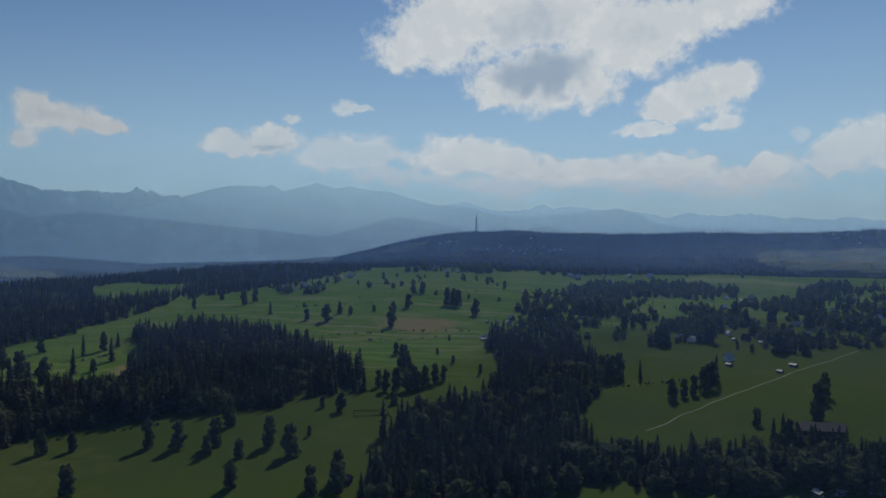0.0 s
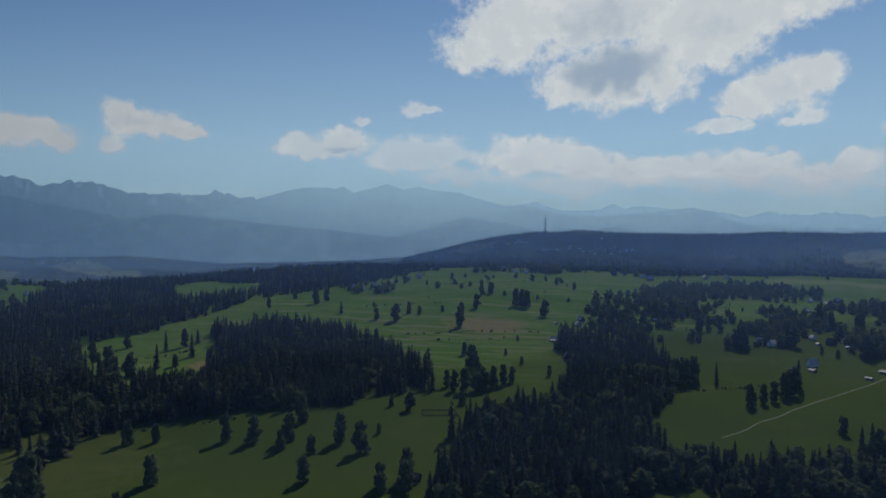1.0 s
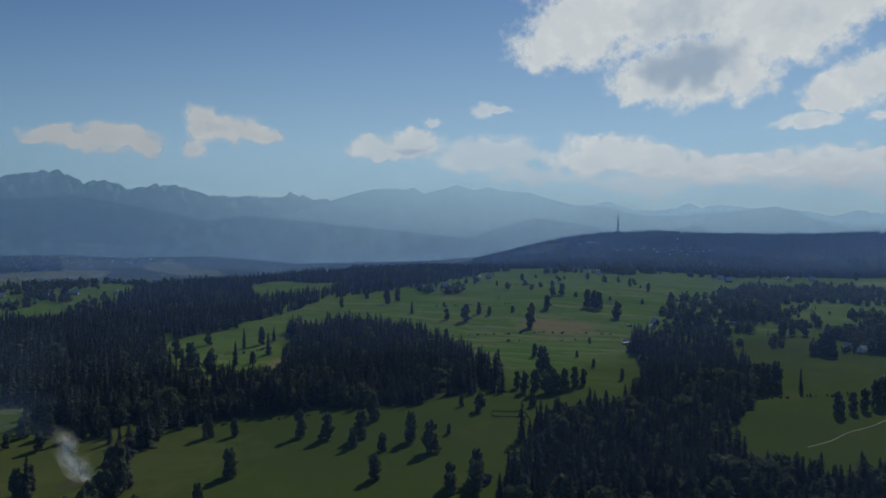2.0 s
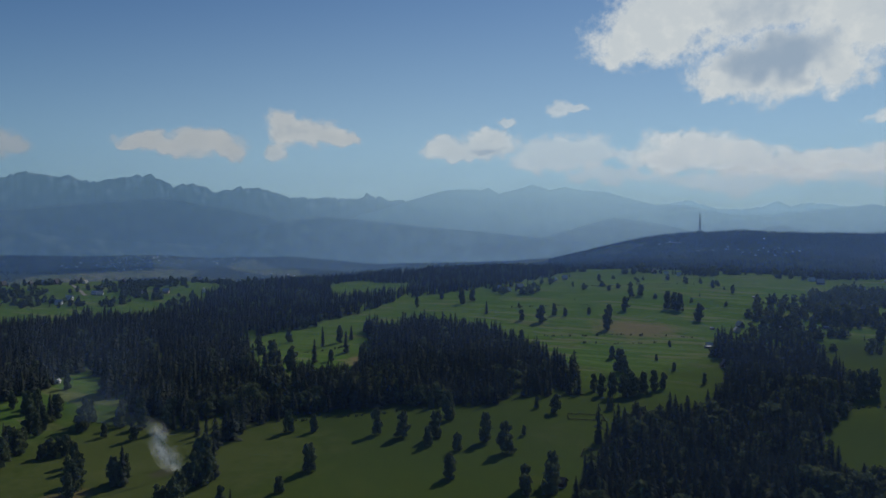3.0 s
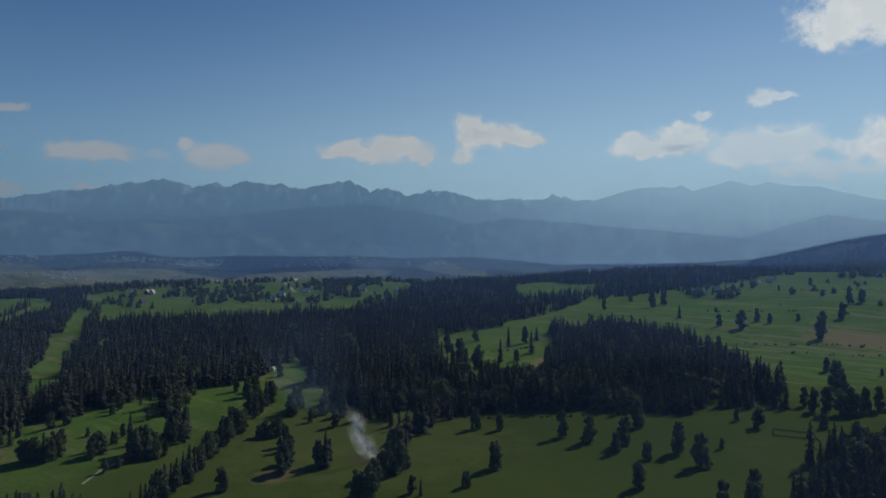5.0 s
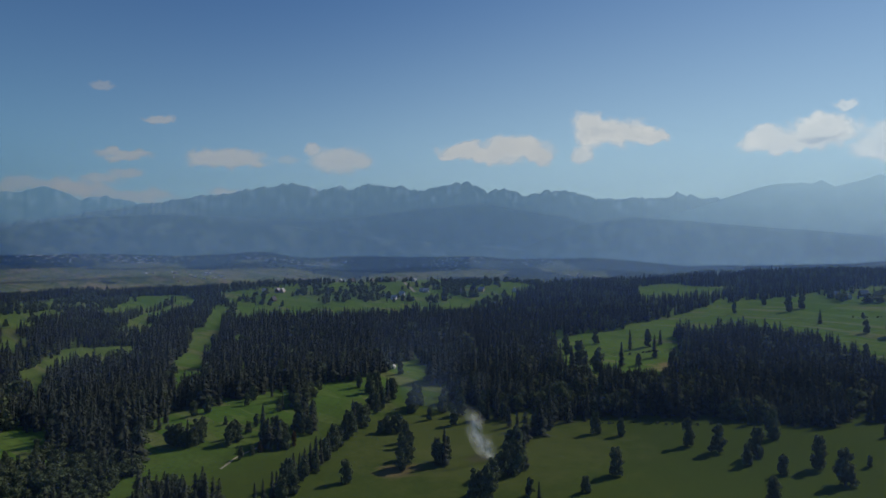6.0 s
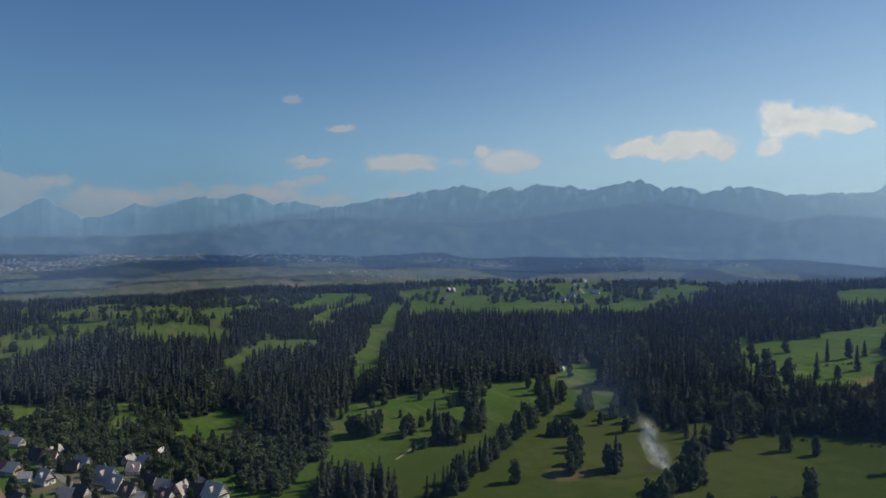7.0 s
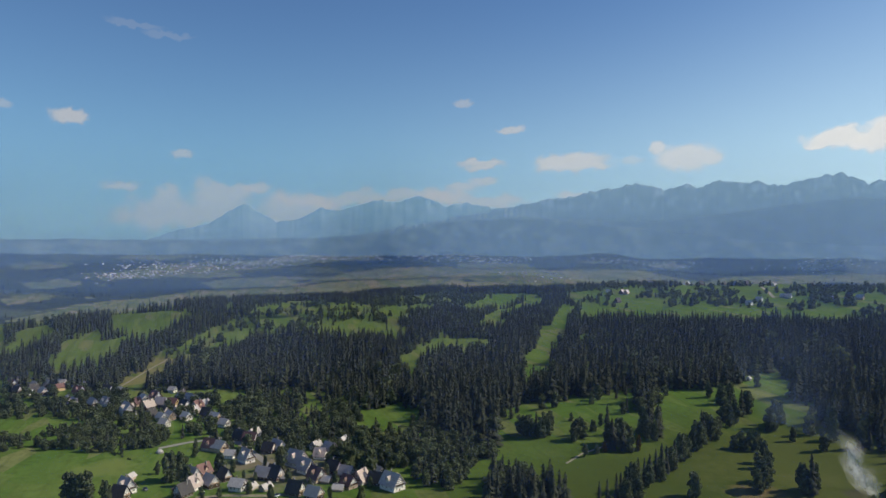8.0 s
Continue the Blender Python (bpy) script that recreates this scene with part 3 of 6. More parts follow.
def meadow_material():
    n = Nodes("meadow")
    wide = n.noise(n.place(1 / 260), 1, 3)
    mid = n.noise(n.place(1 / 45), 1, 5, 0.6)
    fine = n.noise(n.place(1 / 3.5), 1, 6, 0.72)
    tuft = n.noise(n.place(1 / 14), 1, 4, 0.65)

    def strips(size, turn, thin):
        cells = n.add("TexVoronoi")
        n.link(n.place(1 / size, turn, (thin, 1, 0.0)), cells.inputs["Vector"])
        tone = n.add("SeparateColor")
        n.link(cells.outputs["Color"], tone.inputs[0])
        return tone
    tone = strips(58, -12, 0.22)
    lines = n.noise(n.place(1 / 6, -12, (0.04, 1, 0.0)), 1, 4, 0.6)
    # near slope: olive pasture with cloud shade painted in; fresh hay meadow beyond it
    spot = n.add("NewGeometry")
    pasture = n.add("VectorMath")
    pasture.operation = "DISTANCE"
    n.link(spot.outputs["Position"], pasture.inputs[0])
    pasture.inputs[1].default_value = (-70, 300, 10)
    pasture_shade = n.span(n.math("ADD", pasture.outputs["Value"], n.math("MULTIPLY", n.math("SUBTRACT", mid, 0.5), 120.0)), 255, 400, 1.0, 0.0)
    # the same darkened pasture on the eastern fields
    east = n.add("VectorMath")
    east.operation = "DISTANCE"
    n.link(spot.outputs["Position"], east.inputs[0])
    east.inputs[1].default_value = (380, 520, 20)
    west = n.add("VectorMath")
    west.operation = "DISTANCE"
    n.link(spot.outputs["Position"], west.inputs[0])
    west.inputs[1].default_value = (-1080, 60, 30)
    dry = n.span(n.math("ADD", west.outputs["Value"], n.math("MULTIPLY", n.math("SUBTRACT", mid, 0.5), 260.0)), 380, 520, 0.22, 0.0)
    pasture_shade = n.math("MAXIMUM", pasture_shade, n.span(n.math("ADD", east.outputs["Value"], n.math("MULTIPLY", n.math("SUBTRACT", mid, 0.5), 160.0)), 330, 480, 1.0, 0.0))
    fresh = n.mix(n.span(wide, 0.35, 0.65), (0.068, 0.136, 0.026), (0.092, 0.160, 0.034))
    fresh = n.mix(n.span(tone.outputs[0], 0.35, 0.95, 0.0, 0.8), fresh, (0.125, 0.182, 0.048))
    fresh = n.mix(n.span(tone.outputs[1], 0.84, 0.90, 0.0, 0.6), fresh, (0.199, 0.191, 0.095))
    # olive grass colour, lowered to carry the cloud shade
    shaded_pasture = n.mix(n.span(wide, 0.35, 0.65), (0.048, 0.070, 0.014), (0.061, 0.084, 0.018))
    col = n.mix(pasture_shade, fresh, shaded_pasture)
    col = n.mix(dry, col, n.mix(n.span(tuft, 0.4, 0.6), (0.135, 0.128, 0.062), (0.185, 0.160, 0.084)))
    col = n.mix(n.span(mid, 0.54, 0.80, 0.0, 0.5), col, (0.125, 0.122, 0.045))
    col = n.mix(n.span(lines, 0.45, 0.65, 0.0, 0.4), col, (0.056, 0.086, 0.020))
    col = n.mix(n.span(tuft, 0.5, 0.75, 0.0, 0.4), col, (0.050, 0.074, 0.018))
    col = n.mix(n.span(fine, 0.35, 0.75, 0.0, 0.5), col, (0.040, 0.060, 0.016))
    # trampled and scorched ground, and old hay
    for x, y, size, tint in ((-285, 272, 17, (0.159, 0.110, 0.067)), (-262, 316, 9, (0.053, 0.045, 0.045)), (-32, 887, 70, (0.191, 0.145, 0.078)),
                             (-281, 626, 30, (0.212, 0.170, 0.095)), (-640, -60, 60, (0.120, 0.145, 0.050)), (-733, -61, 30, (0.180, 0.155, 0.075)), (-777, -49, 30, (0.180, 0.155, 0.075)), (-817, -36, 30, (0.180, 0.155, 0.075)), (-419, 55, 48, (0.160, 0.140, 0.100)), (-449, 33, 26, (0.170, 0.145, 0.105)), (-285, 345, 120, (0.125, 0.130, 0.044)), (-440, -60, 80, (0.120, 0.165, 0.040)), (-462, -52, 26, (0.135, 0.170, 0.050)), (540, 1430, 74, (0.170, 0.200, 0.070)), (610, 1390, 74, (0.170, 0.200, 0.070)), (660, 1320, 60, (0.170, 0.195, 0.075)), (-294, 640, 14, (0.180, 0.140, 0.075))):
        d = n.add("VectorMath")
        d.operation = "DISTANCE"
        flat = n.add("VectorMath")
        flat.operation = "MULTIPLY"
        flat.inputs[1].default_value = (1, 1, 0)
        n.link(spot.outputs["Position"], flat.inputs[0])
        n.link(flat.outputs[0], d.inputs[0])
        d.inputs[1].default_value = (x, y, 0)
        worn_by = n.math("ADD", d.outputs["Value"], n.math("MULTIPLY", n.math("SUBTRACT", tuft, 0.5), size * 1.6))
        col = n.mix(n.span(worn_by, size * 0.35, size, 0.75 if size < 75 else 0.3, 0.0), col, tint)
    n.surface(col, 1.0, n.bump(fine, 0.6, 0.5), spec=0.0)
    return n.mat


def far_cover(name, base, patch, scale=1 / 120, amount=0.5, bump=8.0):
    """Land or woods in the distance: dull cover with patches."""
    n = Nodes(name)
    a = n.noise(n.place(scale), 1, 6, 0.62)
    b = n.noise(n.place(scale / 5), 1, 4)
    col = n.mix(n.span(a, 0.49, 0.56, 0.0, amount), base, patch)
    col = n.mix(n.span(b, 0.4, 0.7, 0.0, 0.5), col, base)
    n.surface(col, 0.95, n.bump(a, 0.6, bump), spec=0.05)
    return n.mat


def valley_material():
    """Dark woodland with open strips of hay field and pasture."""
    n = Nodes("far_valley")
    open_land = n.add("Attribute")
    open_land.attribute_name = "open_land"
    ragged = n.noise(n.place(1 / 85), 1, 5, 0.6)
    wide = n.noise(n.place(1 / 420), 1, 4, 0.55)
    fine = n.noise(n.place(1 / 24), 1, 4, 0.6)
    cells = n.add("TexVoronoi")
    n.link(n.place(1 / 120, 20, (0.4, 1, 0.0)), cells.inputs["Vector"])
    tone = n.add("SeparateColor")
    n.link(cells.outputs["Color"], tone.inputs[0])
    field = n.mix(n.span(tone.outputs[0], 0.2, 0.8), (0.100, 0.128, 0.056), (0.152, 0.158, 0.078))
    field = n.mix(n.span(tone.outputs[1], 0.72, 0.9, 0.0, 0.9), field, (0.200, 0.172, 0.105))
    field = n.mix(n.span(fine, 0.5, 0.72, 0.0, 0.7), field, (0.045, 0.062, 0.032))
    wood = n.mix(n.span(wide, 0.50, 0.62, 0.0, 0.75), (0.030, 0.042, 0.034), (0.085, 0.102, 0.058))
    where = n.math("ADD", open_land.outputs["Fac"], n.math("MULTIPLY", n.math("SUBTRACT", ragged, 0.5), 3.0))
    n.surface(n.mix(n.span(where, 0.42, 0.58), wood, field), 0.95, n.bump(fine, 0.5, 1.5), spec=0.05)
    return n.mat


def range_material(name, base, patch, glow, strength, scale=1 / 120, amount=0.5, bump=8.0, low=1.0, scree=0.0):
    """Mountains at the back of everything: rock and forest, with blue haze painted in as emission."""
    n = Nodes(name)
    a = n.noise(n.place(scale), 1, 6, 0.62)
    b = n.noise(n.place(scale / 5), 1, 4)
    col = n.mix(n.span(a, 0.49, 0.56, 0.0, amount), base, patch)
    col = n.mix(n.span(b, 0.4, 0.7, 0.0, 0.5), col, base)
    up = n.add("SeparateXYZ")
    n.link(n.place(1.0), up.inputs[0])
    if scree:  # bare rock and scree on the tops
        stones = n.noise(n.place(1 / 75, 0, (1, 1, 0.3)), 1, 5, 0.6)
        col = n.mix(n.math("MULTIPLY", n.span(stones, 0.50, 0.66, 0.0, scree), n.span(up.outputs["Z"], 330, 520)), col, (0.32, 0.32, 0.34))
    p = n.surface(col, 0.95, n.bump(a, 0.5, bump), spec=0.05)
    # the painted haze glows more towards the sun, and less on the lower slopes
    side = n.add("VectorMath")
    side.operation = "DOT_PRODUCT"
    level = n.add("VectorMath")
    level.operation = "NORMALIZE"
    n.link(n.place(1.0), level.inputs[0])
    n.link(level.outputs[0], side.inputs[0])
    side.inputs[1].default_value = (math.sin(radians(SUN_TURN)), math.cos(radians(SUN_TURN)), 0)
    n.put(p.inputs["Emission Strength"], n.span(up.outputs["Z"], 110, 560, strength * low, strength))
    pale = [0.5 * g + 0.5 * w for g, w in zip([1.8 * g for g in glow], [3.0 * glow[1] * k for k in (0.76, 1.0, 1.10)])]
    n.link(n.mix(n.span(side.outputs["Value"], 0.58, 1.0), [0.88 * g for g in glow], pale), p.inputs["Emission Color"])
    return n.mat


def leaf_material(name, dark, light, tip, through_=0.25):
    n = Nodes(name)
    isl = n.add("NewGeometry").outputs["Random Per Island"]
    tree = n.noise(n.place(1 / 9), 1, 2)
    fine = n.noise(n.place(1 / 0.7), 1, 3)
    col = n.mix(n.span(tree, 0.35, 0.65), dark, light)
    col = n.mix(n.math("MULTIPLY", isl, 0.55), col, tip)
    col = n.mix(n.span(fine, 0.4, 0.7, 0.0, 0.45), col, dark)
    d = n.add("BsdfDiffuse")
    t = n.add("BsdfTranslucent")
    m = n.add("MixShader")
    m.inputs[0].default_value = through_
    n.link(col, d.inputs[0]), n.link(col, t.inputs[0])
    n.link(d.outputs[0], m.inputs[1]), n.link(t.outputs[0], m.inputs[2])
    n.link(m.outputs[0], n.out.inputs[0])
    return n.mat


def plain_material(name, color, color2, scale=2.0, rough_=0.8, metal=0.0, vary=0.25, bump=0.02):
    n = Nodes(name)
    a = n.noise(n.place(scale), 1, 5, 0.65)
    r = n.add("ObjectInfo").outputs["Random"]
    col = n.mix(n.span(a, 0.35, 0.7), color, color2)
    col = n.mix(n.math("MULTIPLY", r, vary), col, [0.55 * c for c in color])
    n.surface(col, rough_, n.bump(a, 0.4, bump), metal)
    return n.mat


MEADOW = meadow_material()
VALLEY = valley_material()
SPRUCE = leaf_material("spruce_needles", (0.044, 0.052, 0.042), (0.064, 0.074, 0.054), (0.096, 0.106, 0.070), 0.20)
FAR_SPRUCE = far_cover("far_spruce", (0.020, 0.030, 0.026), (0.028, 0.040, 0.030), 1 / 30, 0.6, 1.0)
LEAVES = leaf_material("broad_leaves", (0.086, 0.108, 0.066), (0.115, 0.143, 0.078), (0.160, 0.188, 0.094), 0.38)
RUSSET = leaf_material("turning_leaves", (0.085, 0.060, 0.018), (0.120, 0.085, 0.022), (0.16, 0.10, 0.03), 0.28)
BARK = plain_material("bark", (0.07, 0.055, 0.04), (0.12, 0.10, 0.08), 3.0)

LOGS = plain_material("dark_logs", (0.070, 0.045, 0.032), (0.11, 0.072, 0.046), 1.5)
PLASTER = plain_material("white_plaster", (0.72, 0.70, 0.66), (0.82, 0.80, 0.76), 0.8, vary=0.15)
YELLOW = plain_material("ochre_plaster", (0.55, 0.40, 0.18), (0.62, 0.46, 0.22), 0.8)
PINK = plain_material("pale_timber", (0.48, 0.36, 0.26), (0.56, 0.43, 0.32), 1.2)
SLATE = plain_material("grey_metal_roof", (0.44, 0.365, 0.335), (0.55, 0.465, 0.430), 0.7, 0.75)
PALE_ROOF = plain_material("pale_sheet_roof", (0.40, 0.38, 0.37), (0.52, 0.49, 0.48), 0.7, 0.7)
GLOSS_ROOF = plain_material("bare_sheet_roof", (0.26, 0.26, 0.27), (0.36, 0.36, 0.37), 0.7, 0.62, 0.1)
DARK_ROOF = plain_material("dark_shingle_roof", (0.045, 0.042, 0.045), (0.075, 0.07, 0.07), 1.2, 0.75)
RED_ROOF = plain_material("red_brown_roof", (0.135, 0.070, 0.066), (0.175, 0.090, 0.082), 1.0, 0.6)
STONE = plain_material("grey_stone", (0.22, 0.21, 0.20), (0.32, 0.31, 0.29), 1.5)
DIRT = plain_material("pale_dirt", (0.20, 0.18, 0.12), (0.30, 0.27, 0.19), 0.6, 0.95)
STEEL = plain_material("painted_steel", (0.20, 0.21, 0.22), (0.28, 0.28, 0.29), 0.5, 0.5, 0.3)
SHEET = plain_material("white_sheet", (0.75, 0.75, 0.75), (0.82, 0.82, 0.82), 0.8, 0.6)


def pane_material():
    n = Nodes("window_glass")
    n.surface((0.03, 0.035, 0.04), 0.08, spec=0.8)
    return n.mat


PANE = pane_material()

# ---- the ground: one sheet to the horizon ----
def land():
    turn = np.concatenate([np.arange(-42, 112, 0.3), np.arange(112, 318, 4.0)])
    far = np.concatenate([[40, 120], np.geomspace(200, 2200, 250), np.linspace(2240, 4200, 50), [4500, 4900]])
    a, r = np.meshgrid(np.radians(turn), far)
    x, y = -np.sin(a) * r, np.cos(a) * r
    z = ground_at(x, y)
    n, m = len(turn), len(far)
    i = np.arange(m - 1)[:, None] * n
    j = np.arange(n)[None, :]
    k = (j + 1) % n
    faces = np.stack([i + j, i + n + j, i + n + k, i + k], -1).reshape(-1, 4)
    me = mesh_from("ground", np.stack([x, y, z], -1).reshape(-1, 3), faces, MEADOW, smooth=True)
    me.materials.append(VALLEY)
    t, f = np.meshgrid(np.where(turn > 180, turn - 360, turn), far[:-1])
    me.polygons.foreach_set("material_index", (f > np.where(t > 72, 1450, 1900)).astype(np.int32).ravel())
    open_land = np.zeros(x.size)
    for poly in FAR_FIELDS.values():
        open_land += inside(poly, x.ravel(), y.ravel())
    me.attributes.new("open_land", "FLOAT", "POINT").data.foreach_set("value", np.minimum(open_land, 1.0))
    bm = bmesh.new()
    bm.from_mesh(me)
    bm.verts.ensure_lookup_table()
    bm.faces.new([bm.verts[q] for q in range(n)])  # close the middle
    bmesh.ops.recalc_face_normals(bm, faces=bm.faces)
    bm.to_mesh(me)
    bm.free()
    return tagged(new("ground", me), "rolling green hill meadows falling to a wide valley", "ground", kind="structure")


land()

# ---- the mountains at the back: far relief, height in thousandths of its distance ----
FAR_PEAKS = [(-60, 36), (-32.6, 34), (-30, 40), (-28.5, 36), (-27.4, 41), (-25.9, 40), (-24, 48), (-22.4, 45), (-20.8, 45), (-19.6, 49), (-17.9, 43), (-16.2, 50),
             (-14.4, 54), (-12.8, 55), (-10.5, 61), (-9.1, 57), (-8.2, 64), (-7, 57), (-5.7, 55), (-3.9, 56), (-2.1, 68), (-0.8, 66), (1.5, 57), (6, 50), (58, 50), (63, 59)]
FAR_PEAKS_LEFT = [(66.5, 66), (68.4, 73), (70.2, 68), (71.6, 79), (72.5, 83), (73.5, 78), (74.4, 73), (75.5, 78), (77, 73), (78.6, 63), (79.2, 60), (80.4, 65), (81, 60), (82.2, 50),
                  (83.5, 46), (84.1, 45), (84.5, 51), (85.1, 54), (85.9, 63), (86.6, 70), (87.3, 62), (88.1, 53), (89.2, 41), (90.4, 35), (91.3, 34), (92.4, 25), (93.8, 16), (140, 14)]
CREST = [(-60, 4), (16, 50), (20.9, 73), (22.1, 75), (23, 77), (23.9, 81), (24.9, 73), (25.8, 72), (27.2, 77), (28.1, 74), (29.5, 74), (31.3, 80), (32.7, 87), (34.4, 87), (35.8, 81),
         (37.5, 89), (38.3, 90), (38.8, 86), (39.6, 93), (40.5, 102), (41.3, 100), (42.5, 96), (43.5, 93), (44.5, 89), (45.3, 92)]
CREST_LEFT = [(45.9, 97), (46.8, 95), (47.9, 96), (48.7, 98), (49.7, 92), (50.3, 89), (50.8, 94), (51.9, 92), (52.6, 89), (53.2, 90), (53.8, 96), (55, 99), (55.8, 95), (58.1, 89),
              (59.5, 83), (61.4, 79), (63.5, 70), (65.6, 65), (67.5, 58), (72, 44), (78, 24), (84, 12), (140, 8)]
SHOULDER = [(-60, 8), (-22.9, 15), (-20.6, 23), (-18.5, 31), (-17, 38), (-15.5, 50), (-14.4, 57), (-12.8, 54), (-10.7, 50), (-7.4, 46), (-4.8, 48), (-3.5, 54), (-1.5, 62), (0.7, 64), (2.6, 73), (4.3, 83), (6.5, 86),
            (7.6, 91), (8.9, 87), (10.3, 95), (11.6, 88), (13, 82), (13.8, 91), (14.6, 87), (15.3, 89), (17.3, 88), (18.8, 81), (20.2, 73), (22.1, 62), (24.9, 48), (27.6, 32), (29.5, 8), (140, 4)]
FLANK = [(-60, 8), (-14, 12), (-9.9, 25), (-8.7, 33), (-7.6, 31), (-6.1, 22), (-2.5, 24), (0, 36), (3.9, 46), (7.4, 28), (10, 15), (14, 8), (22, 6), (26.7, 19), (29.5, 36), (32.2, 47), (35.3, 57), (39.5, 70), (43.7, 63),
         (47.8, 54), (52.7, 45), (57, 46), (61, 50), (64.8, 52), (67, 45), (70, 41), (75, 30), (82, 20), (140, 12)]
FOOTHILL = [(-60, 4), (2, 5), (8, 14), (13, 24), (17, 31), (20.7, 37), (23, 42), (25.3, 45), (27.2, 48), (29.5, 43), (32.2, 34), (34, 19), (35.8, 6), (41.4, 12), (46, 16), (49.6, 24), (52.6, 30), (55.4, 37), (58.1, 40), (60.5, 45), (62.8, 49),
            (64.7, 51), (67.5, 48), (69.8, 46), (72.1, 39), (74.8, 30), (77.5, 23), (80.9, 22), (85.1, 21), (88.3, 17), (90.9, 16), (96.2, 17), (99, 19), (101, 16), (106, 15), (140, 14)]


def range_of_hills(name, knots, near, top, back, material, label, jag, fold, seed):
    """A chain of hills with spurs, that rises from near to its crest at top and falls behind it."""
    turn = np.arange(-60, 130, 0.09)
    u = np.linspace(0, 1, 46)
    far = np.where(u < 0.75, near + (top - near) * (u / 0.75), top + (back - top) * ((u - 0.75) / 0.25))
    a, r = np.meshgrid(turn, far)
    arc = np.radians(a) * top
    crest = np.interp(a, [k[0] for k in knots], [k[1] for k in knots]) / 1000 * top + EYE
    crest += jag * (rough(arc, arc * 0, 45, seed + 4) * 0.5 + rough(arc, arc * 0, 19, seed + 5) * 0.4)
    spur = rough(arc, r * 0.5, 330, seed) * 0.65 + rough(arc, r, 120, seed + 1) * 0.25 + rough(arc, r, 45, seed + 2) * 0.10
    rise = np.clip((r - near) / (top - near), 0, 1)
    drop = np.clip((r - top) / (back - top), 0, 1)
    foot = ground_at(-np.sin(np.radians(a)) * near, np.cos(np.radians(a)) * near) - 25
    z = foot + np.maximum(crest - foot, 1) * rise ** 1.1 * (1 - drop ** 1.4)
    z += spur * np.maximum(crest - foot, 1) * fold * np.sin(rise * math.pi) ** 0.8 * (drop == 0)
    a = np.radians(a)
    n, m = len(turn), len(far)
    i = np.arange(m - 1)[:, None] * n
    j = np.arange(n - 1)[None, :]
    faces = np.stack([i + j + 1, i + n + j + 1, i + n + j, i + j], -1).reshape(-1, 4)
    me = mesh_from(name, np.stack([-np.sin(a) * r, np.cos(a) * r, z], -1).reshape(-1, 3), faces, material, smooth=True)
    return tagged(new(name, me), label, "mountains", kind="structure")


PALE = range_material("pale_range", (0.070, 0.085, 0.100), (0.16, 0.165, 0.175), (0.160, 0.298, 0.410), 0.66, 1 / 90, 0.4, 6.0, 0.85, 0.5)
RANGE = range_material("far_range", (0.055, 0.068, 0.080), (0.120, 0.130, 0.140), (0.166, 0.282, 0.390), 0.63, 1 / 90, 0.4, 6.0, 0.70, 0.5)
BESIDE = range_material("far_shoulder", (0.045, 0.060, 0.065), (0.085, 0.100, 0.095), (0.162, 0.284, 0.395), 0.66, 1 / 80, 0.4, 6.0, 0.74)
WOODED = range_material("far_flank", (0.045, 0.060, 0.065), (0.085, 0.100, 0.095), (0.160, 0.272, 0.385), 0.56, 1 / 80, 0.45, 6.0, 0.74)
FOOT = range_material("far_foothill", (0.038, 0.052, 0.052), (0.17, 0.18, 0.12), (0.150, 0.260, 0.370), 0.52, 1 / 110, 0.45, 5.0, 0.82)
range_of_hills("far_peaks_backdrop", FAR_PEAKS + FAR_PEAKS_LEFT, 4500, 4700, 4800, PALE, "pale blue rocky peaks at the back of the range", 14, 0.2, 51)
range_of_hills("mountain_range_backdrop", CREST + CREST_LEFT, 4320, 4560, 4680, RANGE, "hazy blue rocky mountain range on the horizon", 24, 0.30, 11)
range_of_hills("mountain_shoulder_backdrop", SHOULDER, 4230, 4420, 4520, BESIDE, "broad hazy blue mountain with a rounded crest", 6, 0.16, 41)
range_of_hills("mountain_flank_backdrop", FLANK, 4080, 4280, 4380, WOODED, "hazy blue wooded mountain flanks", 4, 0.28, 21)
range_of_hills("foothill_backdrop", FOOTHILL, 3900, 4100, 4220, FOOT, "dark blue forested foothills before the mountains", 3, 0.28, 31)


